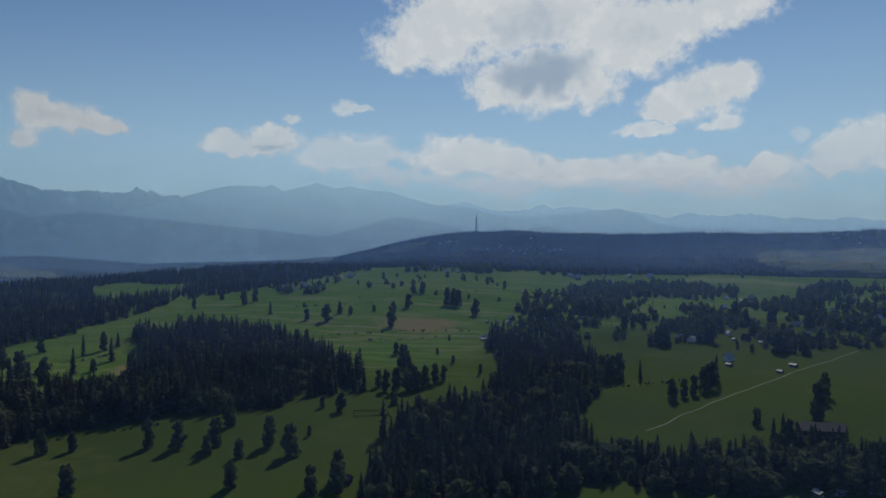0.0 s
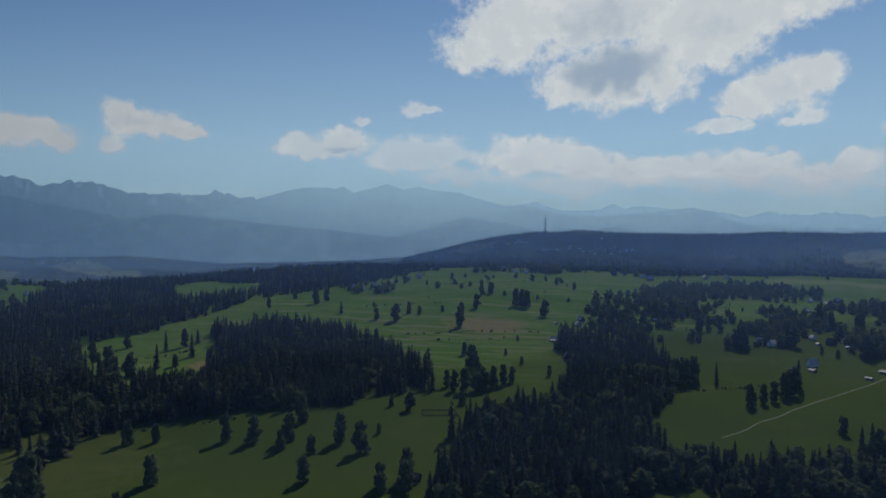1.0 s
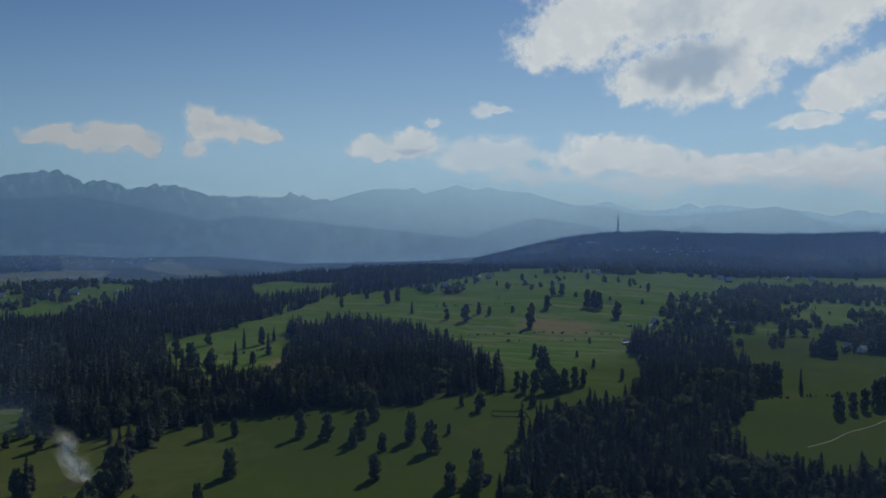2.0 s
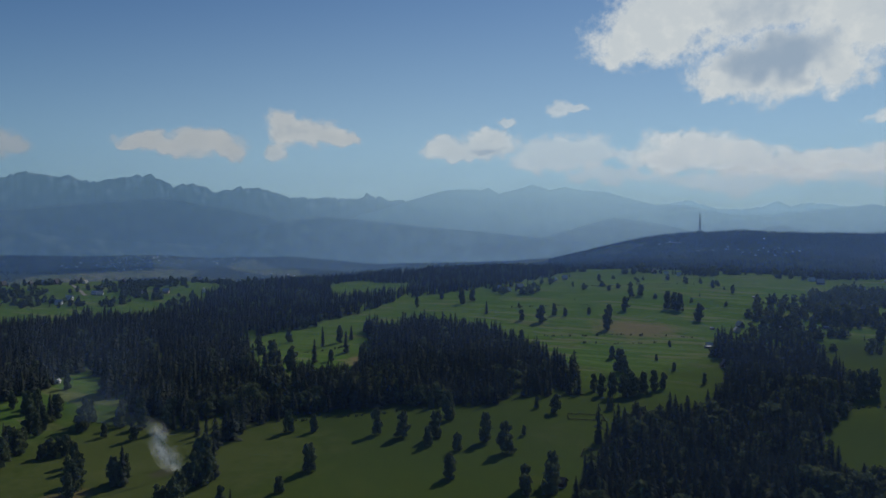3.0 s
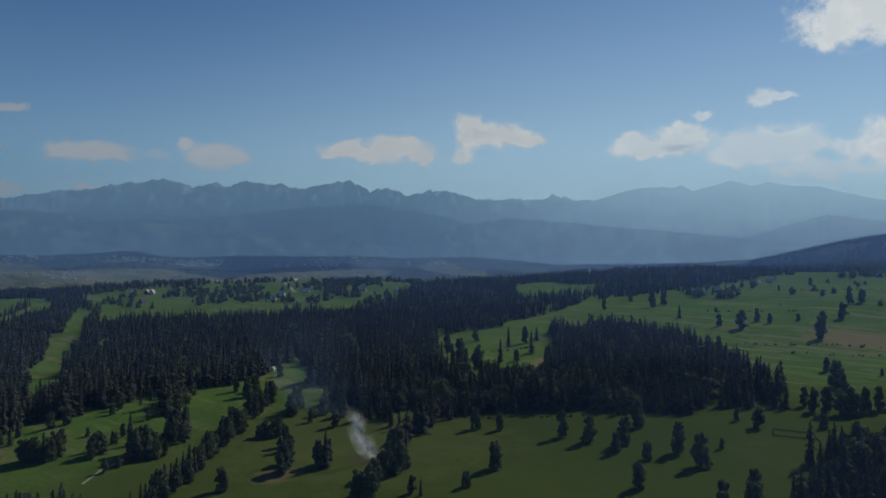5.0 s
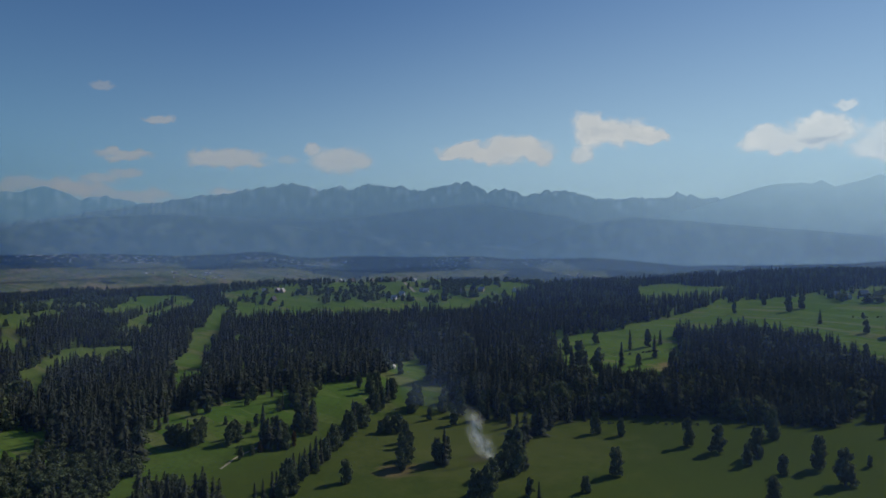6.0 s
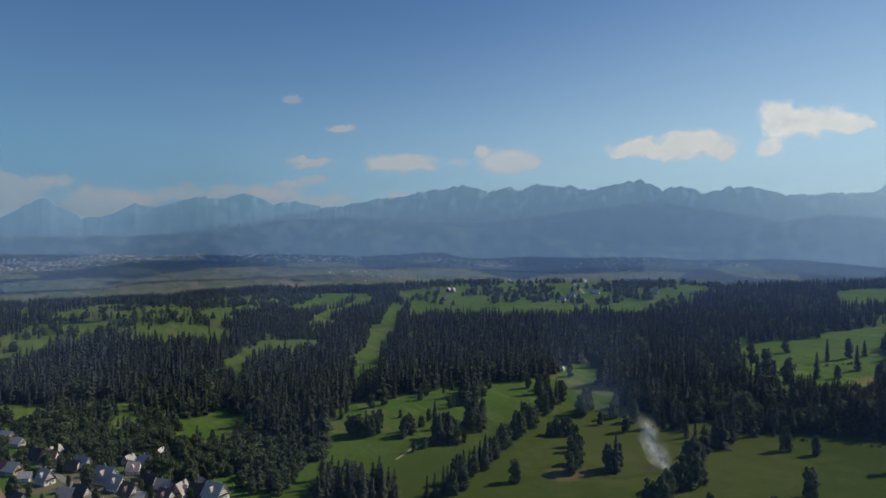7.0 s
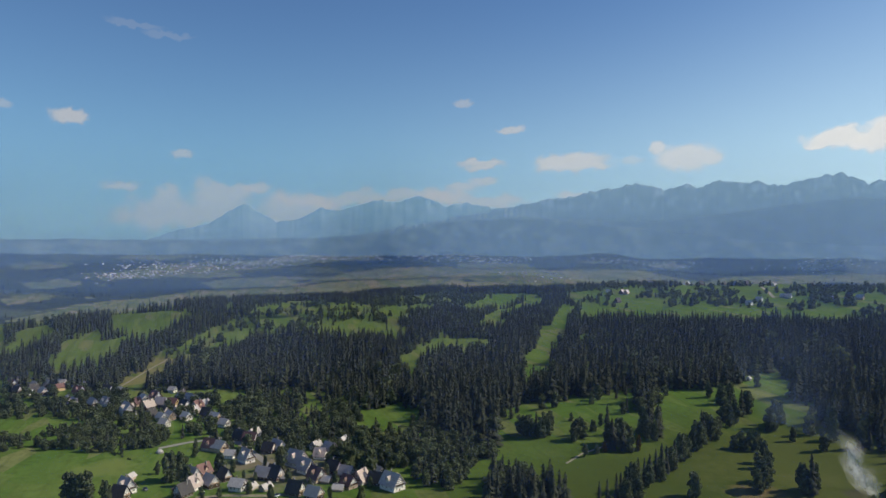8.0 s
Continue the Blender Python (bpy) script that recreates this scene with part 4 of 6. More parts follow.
# ---- the haze low in the sky, behind the mountains ----
def haze_ring():
    n = Nodes("low_haze")
    sep = n.add("SeparateXYZ")
    n.link(n.place(1.0), sep.inputs[0])
    # an emitting sheet paints the haze; its glow grows towards the sun
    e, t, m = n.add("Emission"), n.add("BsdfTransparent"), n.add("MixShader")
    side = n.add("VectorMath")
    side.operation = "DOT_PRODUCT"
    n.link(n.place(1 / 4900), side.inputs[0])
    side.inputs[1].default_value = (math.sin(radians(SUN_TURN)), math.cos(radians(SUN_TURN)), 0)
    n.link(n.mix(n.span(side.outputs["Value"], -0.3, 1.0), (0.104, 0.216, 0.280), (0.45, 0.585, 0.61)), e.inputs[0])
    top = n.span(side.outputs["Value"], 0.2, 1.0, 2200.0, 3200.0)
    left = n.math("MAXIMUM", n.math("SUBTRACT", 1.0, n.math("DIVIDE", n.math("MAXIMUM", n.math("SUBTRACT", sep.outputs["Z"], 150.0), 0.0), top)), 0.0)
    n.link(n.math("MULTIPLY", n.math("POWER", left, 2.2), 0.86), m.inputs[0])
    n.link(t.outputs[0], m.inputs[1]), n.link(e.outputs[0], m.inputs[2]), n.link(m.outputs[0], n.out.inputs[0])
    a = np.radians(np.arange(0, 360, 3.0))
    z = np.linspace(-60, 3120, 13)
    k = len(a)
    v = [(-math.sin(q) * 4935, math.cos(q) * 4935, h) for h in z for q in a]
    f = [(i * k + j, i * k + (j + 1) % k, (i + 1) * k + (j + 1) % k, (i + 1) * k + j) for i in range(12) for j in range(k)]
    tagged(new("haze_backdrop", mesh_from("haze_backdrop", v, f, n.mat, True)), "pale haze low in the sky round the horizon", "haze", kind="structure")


haze_ring()


# ---- haze over the land: added thin lit veils, one behind another, that thin out upwards ----
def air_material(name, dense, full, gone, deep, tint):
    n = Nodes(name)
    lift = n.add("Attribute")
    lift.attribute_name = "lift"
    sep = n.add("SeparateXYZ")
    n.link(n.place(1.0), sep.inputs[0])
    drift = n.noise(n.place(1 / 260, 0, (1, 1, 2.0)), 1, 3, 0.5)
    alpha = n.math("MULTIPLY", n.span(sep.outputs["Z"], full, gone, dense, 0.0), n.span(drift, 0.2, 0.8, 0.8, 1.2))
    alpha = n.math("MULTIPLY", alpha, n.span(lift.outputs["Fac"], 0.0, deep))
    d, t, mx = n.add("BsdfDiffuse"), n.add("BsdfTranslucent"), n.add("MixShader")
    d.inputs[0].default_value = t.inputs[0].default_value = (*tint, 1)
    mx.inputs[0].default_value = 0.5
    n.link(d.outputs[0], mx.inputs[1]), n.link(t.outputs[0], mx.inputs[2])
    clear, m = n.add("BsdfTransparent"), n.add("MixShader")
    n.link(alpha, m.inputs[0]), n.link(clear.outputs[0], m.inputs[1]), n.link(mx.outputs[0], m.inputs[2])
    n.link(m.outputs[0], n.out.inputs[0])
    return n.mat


# blue sheets imitate the haze; the nearest lifts dark tones like lens glare
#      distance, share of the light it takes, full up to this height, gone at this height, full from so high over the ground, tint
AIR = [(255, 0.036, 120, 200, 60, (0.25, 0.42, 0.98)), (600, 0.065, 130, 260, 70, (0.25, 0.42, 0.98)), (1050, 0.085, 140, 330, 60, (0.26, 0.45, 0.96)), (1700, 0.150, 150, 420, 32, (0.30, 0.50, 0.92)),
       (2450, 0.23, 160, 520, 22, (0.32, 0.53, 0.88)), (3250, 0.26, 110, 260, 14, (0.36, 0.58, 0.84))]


def hazy_air():
    """Each veil is folded like a screen, so that the sun lights it on all sides."""
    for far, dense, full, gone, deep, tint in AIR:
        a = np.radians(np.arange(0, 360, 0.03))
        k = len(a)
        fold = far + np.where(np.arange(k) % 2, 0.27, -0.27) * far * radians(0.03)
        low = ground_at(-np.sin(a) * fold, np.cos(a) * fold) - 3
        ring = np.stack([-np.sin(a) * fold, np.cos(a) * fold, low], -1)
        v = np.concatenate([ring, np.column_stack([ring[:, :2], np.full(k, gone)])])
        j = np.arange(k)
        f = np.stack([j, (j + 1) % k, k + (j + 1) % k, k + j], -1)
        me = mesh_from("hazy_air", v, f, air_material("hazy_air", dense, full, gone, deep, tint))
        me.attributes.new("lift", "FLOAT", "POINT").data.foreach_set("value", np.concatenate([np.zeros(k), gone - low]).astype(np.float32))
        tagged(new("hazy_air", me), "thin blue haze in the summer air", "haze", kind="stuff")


hazy_air()


# ---- clouds: far behind the mountains ----
def cloud_material():
    n = Nodes("cloud")
    body = n.add("Attribute")
    body.attribute_name = "body"
    heart = n.add("Attribute")
    heart.attribute_name = "heart"
    tint = n.add("ObjectInfo")
    own = n.add("SeparateColor")
    n.link(tint.outputs["Color"], own.inputs[0])
    puff = n.noise(n.place(1 / 95), 1, 4, 0.55)
    wisp = n.noise(n.place(1 / 34), 1, 5, 0.62)
    edge = n.math("ADD", body.outputs["Fac"], n.math("MULTIPLY", n.math("SUBTRACT", puff, 0.5), n.math("MULTIPLY", own.outputs[0], 0.55)))
    edge = n.math("ADD", edge, n.math("MULTIPLY", n.math("SUBTRACT", wisp, 0.5), n.math("MULTIPLY", own.outputs[0], 0.5)))
    alpha = n.math("MULTIPLY", n.span(edge, -0.06, 0.48), tint.outputs["Alpha"])
    alpha = n.math("MULTIPLY", alpha, n.span(body.outputs["Fac"], -0.30, -0.10))
    # billows and grey hearts are shading painted into the cloud's own glow
    soft = n.noise(n.place(1 / 150), 1, 4, 0.6)
    billow = n.span(n.math("ADD", soft, n.math("MULTIPLY", edge, 0.25)), 0.42, 0.74, 0.0, 0.55)
    col = n.mix(billow, (0.78, 0.79, 0.81), (0.60, 0.645, 0.71))
    deep = n.math("ADD", heart.outputs["Fac"], n.math("MULTIPLY", n.math("SUBTRACT", puff, 0.5), 0.5))
    col = n.mix(n.span(deep, 0.0, 0.95, 0.0, 0.9), col, (0.335, 0.425, 0.565))
    col = n.mix(own.outputs[2], col, (0.84, 0.80, 0.80))
    e = n.add("Emission")
    n.link(col, e.inputs[0])
    n.link(n.math("MULTIPLY", own.outputs[1], 0.8), e.inputs[1])
    t = n.add("BsdfTransparent")
    m = n.add("MixShader")
    n.link(alpha, m.inputs[0]), n.link(t.outputs[0], m.inputs[1]), n.link(e.outputs[0], m.inputs[2])
    n.link(m.outputs[0], n.out.inputs[0])
    return n.mat


CLOUD = cloud_material()
CUMULUS, BANK_LABEL, WISP = "white cumulus cloud in a hazy blue sky", "long pale bank of low cumulus clouds", "small thin wisp of white cloud"
# label, density, lumps of (turn to the left, height in thousandths, half width in degrees, half height), thick hearts of the same and a depth
CLOUDS = [
    ("large white cumulus cloud with grey shaded base", 0.98, [(0.7, 299, 4.8, 45), (2.8, 286, 2.5, 28), (-3.1, 335, 6.0, 53), (-7.7, 341, 7.3, 64), (-8.2, 243, 5.2, 45), (-12.5, 232, 2.0, 34), (-4.5, 225, 1.8, 24),
     (-13.6, 302, 5.3, 57), (-17.9, 311, 5.1, 42), (-22.4, 321, 3.4, 32), (-16.2, 275, 3.0, 30), (-10.0, 403, 14.7, 56)], [(-8.2, 250, 4.4, 33, 1.0), (-7.0, 321, 4.3, 36, 0.45), (-15.6, 300, 2.2, 20, 0.35)]),
    (CUMULUS, 0.95, [(-20.4, 215, 3.0, 29), (-22.4, 220, 1.9, 28), (-18.1, 198, 2.2, 22), (-17.3, 186, 1.7, 10)], [(-20.6, 208, 2.0, 14, 0.25)]),
    (WISP, 0.8, [(-16.2, 163, 2.2, 8), (-17.5, 166, 1.3, 7)], []),
    (WISP, 0.8, [(-22.2, 170, 1.1, 11), (-21.0, 163, 0.9, 6)], []),
    (CUMULUS, 0.8, [(-30.7, 131, 2.5, 28), (-32.9, 134, 2.0, 26), (-29.1, 109, 1.9, 11), (-33.7, 109, 2.6, 17)], []),
    (WISP, 0.4, [(-27.4, 147, 0.6, 11)], []),
    (BANK_LABEL, 0.9, [(-2.2, 146, 3.4, 18), (-0.7, 127, 4.2, 20), (-5.4, 132, 2.3, 14), (-8.2, 114, 5.0, 21), (-13.6, 114, 4.9, 19), (-18.3, 109, 3.4, 20), (-20.0, 124, 1.7, 8), (-24.0, 101, 3.2, 18), (-25.2, 112, 1.6, 12)], []),
    (BANK_LABEL, 0.5, [(-15.8, 91, 8.6, 17), (-22.8, 87, 4.8, 15), (-5.4, 93, 6.5, 18), (3.9, 105, 3.7, 11)], []),
    (CUMULUS, 0.6, [(8.1, 142, 3.5, 26), (10.4, 128, 1.9, 16), (5.7, 145, 2.3, 20)], []),
    (CUMULUS, 0.8, [(13.9, 153, 2.0, 21), (15.7, 140, 2.2, 11), (18.0, 150, 1.6, 14)], [(13.8, 143, 1.5, 7, 0.6)]),
    (WISP, 0.6, [(12.3, 183, 0.8, 7)], []),
    (WISP, 0.65, [(8.0, 201, 1.0, 12), (6.8, 201, 1.1, 6)], []),
    (CUMULUS, 0.88, [(30.3, 172, 1.6, 23), (28.8, 168, 2.3, 20), (26.9, 163, 1.7, 14), (25.4, 159, 1.1, 8)], [(29.9, 168, 2.2, 6, 0.35)]),
    (WISP, 0.75, [(31.2, 138, 0.8, 14)], []),
    (CUMULUS, 0.85, [(40.5, 145, 2.2, 13), (38.6, 144, 2.0, 14), (36.7, 147, 2.8, 18), (41.9, 138, 1.2, 6), (35.1, 141, 1.3, 14)], []),
    (CUMULUS, 0.62, [(53.2, 146, 0.6, 10), (51.0, 130, 2.3, 18), (49.4, 129, 1.0, 11)], []),
    (CUMULUS, 0.65, [(59.6, 127, 2.7, 14), (61.4, 131, 1.1, 15), (57.6, 121, 1.0, 6)], []),
    (WISP, 0.6, [(67.4, 128, 1.7, 8)], []),
    (WISP, 0.5, [(67.2, 103, 1.1, 6), (68.8, 96, 1.5, 6)], []),
    (WISP, 0.55, [(64.8, 177, 1.1, 6)], []),
    (WISP, 0.35, [(68.8, 216, 0.8, 6)], []),
    ("pale cloud behind the mountain tops", 0.5, [(66.5, 75, 2.9, 10), (69.7, 79, 2.3, 8)], []),
    (WISP, 0.5, [(60.0, 82, 1.4, 5)], []),
    (WISP, 0.3, [(55.2, 130, 0.9, 6)], []),
    (WISP, 0.6, [(98.8, 175, 1.2, 10)], []),
    (WISP, 0.3, [(103.0, 183, 0.6, 6)], []),
    (WISP, 0.4, [(91.2, 135, 0.8, 7)], []),
    (WISP, 0.45, [(95.4, 88, 1.3, 6)], []),
    (WISP, 0.45, [(85.5, 91, 1.0, 7)], []),
    ("pale cloud bank behind the mountain tops", 0.45, [(91.2, 54, 5.1, 20), (88.3, 77, 2.3, 16), (82.2, 64, 3.4, 18), (92.0, 75, 1.2, 8)], []),
    ("pale cloud bank behind the mountain tops", 0.45, [(79.0, 76, 5.5, 11), (73.5, 82, 4.5, 9)], []),
    (WISP, 0.12, [(94.6, 303, 1.8, 6), (92.2, 294, 1.6, 5)], []),
]


def cloud(label, dense, lumps, hearts, i):
    """One cloud: a billowing sheet, thick where its lumps are, that hangs before the sky."""
    left, right = max(k[0] + k[2] * 1.9 for k in lumps), min(k[0] - k[2] * 1.9 for k in lumps)
    high, low = max(k[1] + k[3] * 1.9 for k in lumps), min(k[1] - k[3] * 1.9 for k in lumps)
    n, m = int(np.clip((left - right) * 7, 24, 260)), int(np.clip((high - low) / 2.0, 20, 150))
    a, h = np.meshgrid(np.linspace(left, right, n), np.linspace(low, high, m))
    body = np.full(a.shape, -1.0)
    size = min(3.0, 0.5 * (lumps[0][2] + lumps[0][3] / 17))
    wa = a + size * (0.20 * rough(a, h / 17, size * 1.1, 60 + i) + 0.17 * rough(a, h / 17, size * 0.45, 61 + i) + 0.1 * rough(a, h / 17, size * 0.2, 62 + i))
    wh = h + size * 17 * (0.16 * rough(a, h / 17, size * 1.1, 63 + i) + 0.17 * rough(a, h / 17, size * 0.45, 64 + i) + 0.1 * rough(a, h / 17, size * 0.2, 65 + i))
    for x, y, w, t in lumps:
        w, t = w * 1.26, t * 1.24
        d = wh - y
        d = np.where(d < 0, d * 1.08, d)
        one = 1 - np.sqrt(((wa - x) / w) ** 2 + (d / t) ** 2)
        k = np.clip(0.5 + 0.5 * (one - body) / 0.16, 0, 1)
        body = body * (1 - k) + one * k + 0.16 * k * (1 - k)
    body = np.maximum(body, -1)
    heart = np.zeros(a.shape)
    for x, y, w, t, deep in hearts:
        heart = np.maximum(heart, deep * np.clip(1.0 - 0.8 * (((wa - x) / w) ** 2 + ((wh - y) / t) ** 2), 0, 1))
    far = (4870 - 12 * (i % 3) - 60 * np.clip(body, 0, 1)) / np.hypot(1, h / 1000)
    a = np.radians(a)
    q, r = np.meshgrid(np.arange(m - 1) * n, np.arange(n - 1), indexing="ij")
    faces = np.stack([q + r, q + r + 1, q + r + n + 1, q + r + n], -1).reshape(-1, 4)
    faces = faces[(body.ravel()[faces] > -0.34).any(1)]
    me = mesh_from("cloud", np.stack([-np.sin(a) * far, np.cos(a) * far, EYE + far * h / 1000], -1).reshape(-1, 3), faces, CLOUD, True)
    me.attributes.new("body", "FLOAT", "POINT").data.foreach_set("value", body.ravel().astype(np.float32))
    me.attributes.new("heart", "FLOAT", "POINT").data.foreach_set("value", heart.ravel().astype(np.float32))
    ob = new("cloud", me)
    turn = lumps[0][0]
    ragged = min(1.0, max(0.45, lumps[0][3] / 26))
    # raggedness, painted brightness towards the sun, warmth away from it, density
    ob.color = (ragged, min(1.0, max(0.46, 1.0 - (turn - 5) / 75 * 0.65)), min(1.0, max(0.0, (turn - 20) / 50)), dense)
    tagged(ob, label, "cloud", "clouds over the mountains")


for i, (label, dense, lumps, hearts) in enumerate(CLOUDS):
    cloud(label, dense, lumps, hearts, i)

# ---- trees ----
def spruce_shape(tiers, tips, seed, slim=0.17):
    """A spruce of height 1: jagged hanging tiers round a stem. Returns vertices and triangles."""
    g = np.random.default_rng(seed)
    # a dark core round the stem
    v, f = [(0, 0, 0.95)], []
    for i in range(6):
        v.append((slim * 0.55 * math.cos(i * 1.047), slim * 0.55 * math.sin(i * 1.047), 0.03))
        f.append((0, 1 + i, 1 + (i + 1) % 6))
    # hanging boughs, longest below
    for i in range(tiers * tips):
        u = (i / (tiers * tips)) ** 1.05
        h = 0.08 + 0.88 * u + g.normal(0, 0.012)
        r = slim * (1 - u) ** 0.7 * g.choice((0.75, 0.95, 1.1, 1.3)) + 0.024
        a, w, drop = g.uniform(0, 6.28), g.uniform(0.30, 0.48), g.uniform(0.03, 0.08) * (1 - 0.5 * u)
        k = len(v)
        for q, turn, z in ((0.10, 0, 0.05), (0.80, -w, -drop * 0.7), (1.0, 0, -drop), (0.80, w, -drop * 0.7)):
            v.append((r * q * math.cos(a + turn), r * q * math.sin(a + turn), min(h + z, 1.0)))
        f += [(k, k + 1, k + 2), (k, k + 2, k + 3)]
    return np.array(v), np.array(f)


def leafy_shape(leaves, seed, tall=1.0, size=0.075):
    """A broad crown of height 1: leaf sprays over several uneven lobes, and a dark heart. Returns vertices and triangles."""
    g = np.random.default_rng(seed)
    lobes = [(0.0, 0.0, 0.44, 0.22 / tall, 0.42)]
    for i in range(g.integers(20, 28)):
        a = g.uniform(0, 6.28)
        h = g.uniform(0.13, 0.90)
        room = 0.31 * max(0.05, 1 - ((h - 0.38) / 0.64) ** 2) ** 0.75 / tall * g.uniform(0.85, 1.12)
        d = room * g.uniform(0.5, 0.8)
        lobes.append((d * math.cos(a), d * math.sin(a), h, room * g.uniform(0.30, 0.46) + 0.025, g.uniform(0.075, 0.12)))
    v, f = [], []
    for x, y, z, r, h in lobes:
        k = len(v)
        v += [(x, y, z + h * 0.92), (x, y, z - h * 0.92)]
        for lat in (0.75, 0.0, -0.75):
            for i in range(6):
                a, e = (i + 0.5 * (lat == 0)) * math.pi / 3, g.uniform(0.42, 0.66)
                v.append((x + math.cos(a) * math.cos(lat) * r * e, y + math.sin(a) * math.cos(lat) * r * e, z + math.sin(lat) * h * e))
        for i in range(6):
            j = (i + 1) % 6
            f += [(k, k + 2 + i, k + 2 + j), (k + 1, k + 14 + j, k + 14 + i)]
            for b in (k + 2, k + 8):
                f += [(b + i, b + 6 + i, b + j), (b + j, b + 6 + i, b + 6 + j)]
    for i in range(leaves):
        x, y, z, r, h = lobes[g.integers(len(lobes))]
        n = g.normal(size=3)
        n /= np.linalg.norm(n)
        if n[2] < -0.3 and g.random() < 0.5:
            n[2] = -n[2]
        w = g.uniform(0.66, 1.14)
        c = np.array((x + n[0] * r * w, y + n[1] * r * w, z + n[2] * h * w))
        n = n + g.normal(0, 0.55, 3)
        s = np.cross(n, g.normal(size=3))
        s *= size * g.uniform(0.55, 1.15) / np.linalg.norm(s)
        t = np.cross(n, s)
        t *= size * g.uniform(0.45, 1.0) / np.linalg.norm(t)
        k = len(v)
        v += [tuple(c - s), tuple(c + t * 0.8), tuple(c + s * 0.9), tuple(c - t)]
        f += [(k, k + 1, k + 2), (k, k + 2, k + 3)]
    v = np.array(v)
    v[:, 2] = np.maximum(v[:, 2] * 1.09 - 0.09, 0.01 + 0.04 * g.random(len(v)))
    return v, np.array(f)


SPRUCE_NEAR = [spruce_shape(11, 7, 10 + i, 0.150 + 0.017 * i) for i in range(5)]
SPRUCE_MID = [spruce_shape(8, 5, 20 + i, 0.165 + 0.018 * i) for i in range(5)]
SPRUCE_TINY = [spruce_shape(2, 4, 36 + i, 0.2) for i in range(3)]
SPRUCE_FAR = [spruce_shape(4, 4, 30 + i, 0.17 + 0.01 * i) for i in range(4)]
LEAFY_NEAR = [leafy_shape(440, 40 + i) for i in range(5)]
LEAFY_MID = [leafy_shape(110, 50 + i, size=0.12) for i in range(4)]


def plant(name, shapes, x, y, height, material, label, seed):
    """Many trees joined into one wood."""
    g = np.random.default_rng(seed)
    z = ground_at(x, y)
    pick = g.integers(len(shapes), size=len(x))
    vs, fs, base = [], [], 0
    for s, (sv, sf) in enumerate(shapes):
        who = np.nonzero(pick == s)[0]
        if not len(who):
            continue
        a = g.uniform(0, 6.28, len(who))
        h = height[who]
        w = h * g.uniform(0.78, 1.3, len(who)) * (1.1 if material is LEAVES else 1.0)
        c, si = np.cos(a)[:, None], np.sin(a)[:, None]
        px = (sv[None, :, 0] * c - sv[None, :, 1] * si) * w[:, None] + x[who][:, None]
        py = (sv[None, :, 0] * si + sv[None, :, 1] * c) * w[:, None] + y[who][:, None]
        pz = sv[None, :, 2] * h[:, None] + z[who][:, None] - 0.3
        vs.append(np.stack([px, py, pz], -1).reshape(-1, 3))
        fs.append((sf[None] + (np.arange(len(who)) * len(sv))[:, None, None] + base).reshape(-1, 3))
        base += len(who) * len(sv)
    me = mesh_from(name, np.concatenate(vs), np.concatenate(fs), material)
    return tagged(new(name, me), label, "forest", kind="stuff")


def spread(poly, step, seed, keep_out=True):
    """Uneven places inside a polygon, about step metres apart."""
    g = np.random.default_rng(seed)
    p = np.array(poly, float)
    lo, hi = p.min(0), p.max(0)
    gx, gy = np.meshgrid(np.arange(lo[0], hi[0] + step, step), np.arange(lo[1], hi[1] + step, step))
    x = gx.ravel() + g.uniform(-0.55, 0.55, gx.size) * step
    y = gy.ravel() + g.uniform(-0.55, 0.55, gx.size) * step
    wx, wy = x + 11 * rough(x, y, 26, 14) + 5 * rough(x, y, 9, 15), y + 11 * rough(x, y, 26, 16) + 5 * rough(x, y, 9, 17)
    ok = inside(poly, wx, wy) & (g.random(x.size) < 0.93) & (rough(x, y, 24, 18) > -0.82)
    if keep_out:
        for c in CLEARINGS.values():
            ok &= ~inside(c, x + 5 * rough(x, y, 21, 19), y + 5 * rough(x, y, 21, 20))
    return x[ok], y[ok]


#          wood: step, lowest and highest tree, share of leafy trees
WOOD_KIND = {
    "spruce_hill": (5.6, 11, 27, 0.12), "dell": (5.8, 11, 25, 0.26), "west_leafy": (6.2, 9, 17, 0.72), "dell_hedge": (5.4, 9, 19, 0.55),
    "west_slope": (6.3, 11, 26, 0.02), "north_band": (8.5, 13, 22, 0.08),

    "west_hill": (7.2, 10, 19, 0.12), "hill_grove": (7.0, 11, 18, 0.1), "hill_grove_low": (7.0, 10, 17, 0.1), "run_spruces": (7.0, 10, 17, 0.1), "hanger": (7.0, 11, 19, 0.1),
    "brow_wood": (10.0, 10, 18, 0.3), "spruce_hill_low": (5.2, 15, 25, 0.25), "saddle_trees": (8.5, 9, 19, 0.4),
    "village_trees": (7.0, 8, 16, 0.75), "field_trees": (6.5, 8, 14, 0.95), "field_trees_far": (7.0, 8, 13, 0.95),
    "spruce_grove": (6.0, 12, 20, 0.2),
}


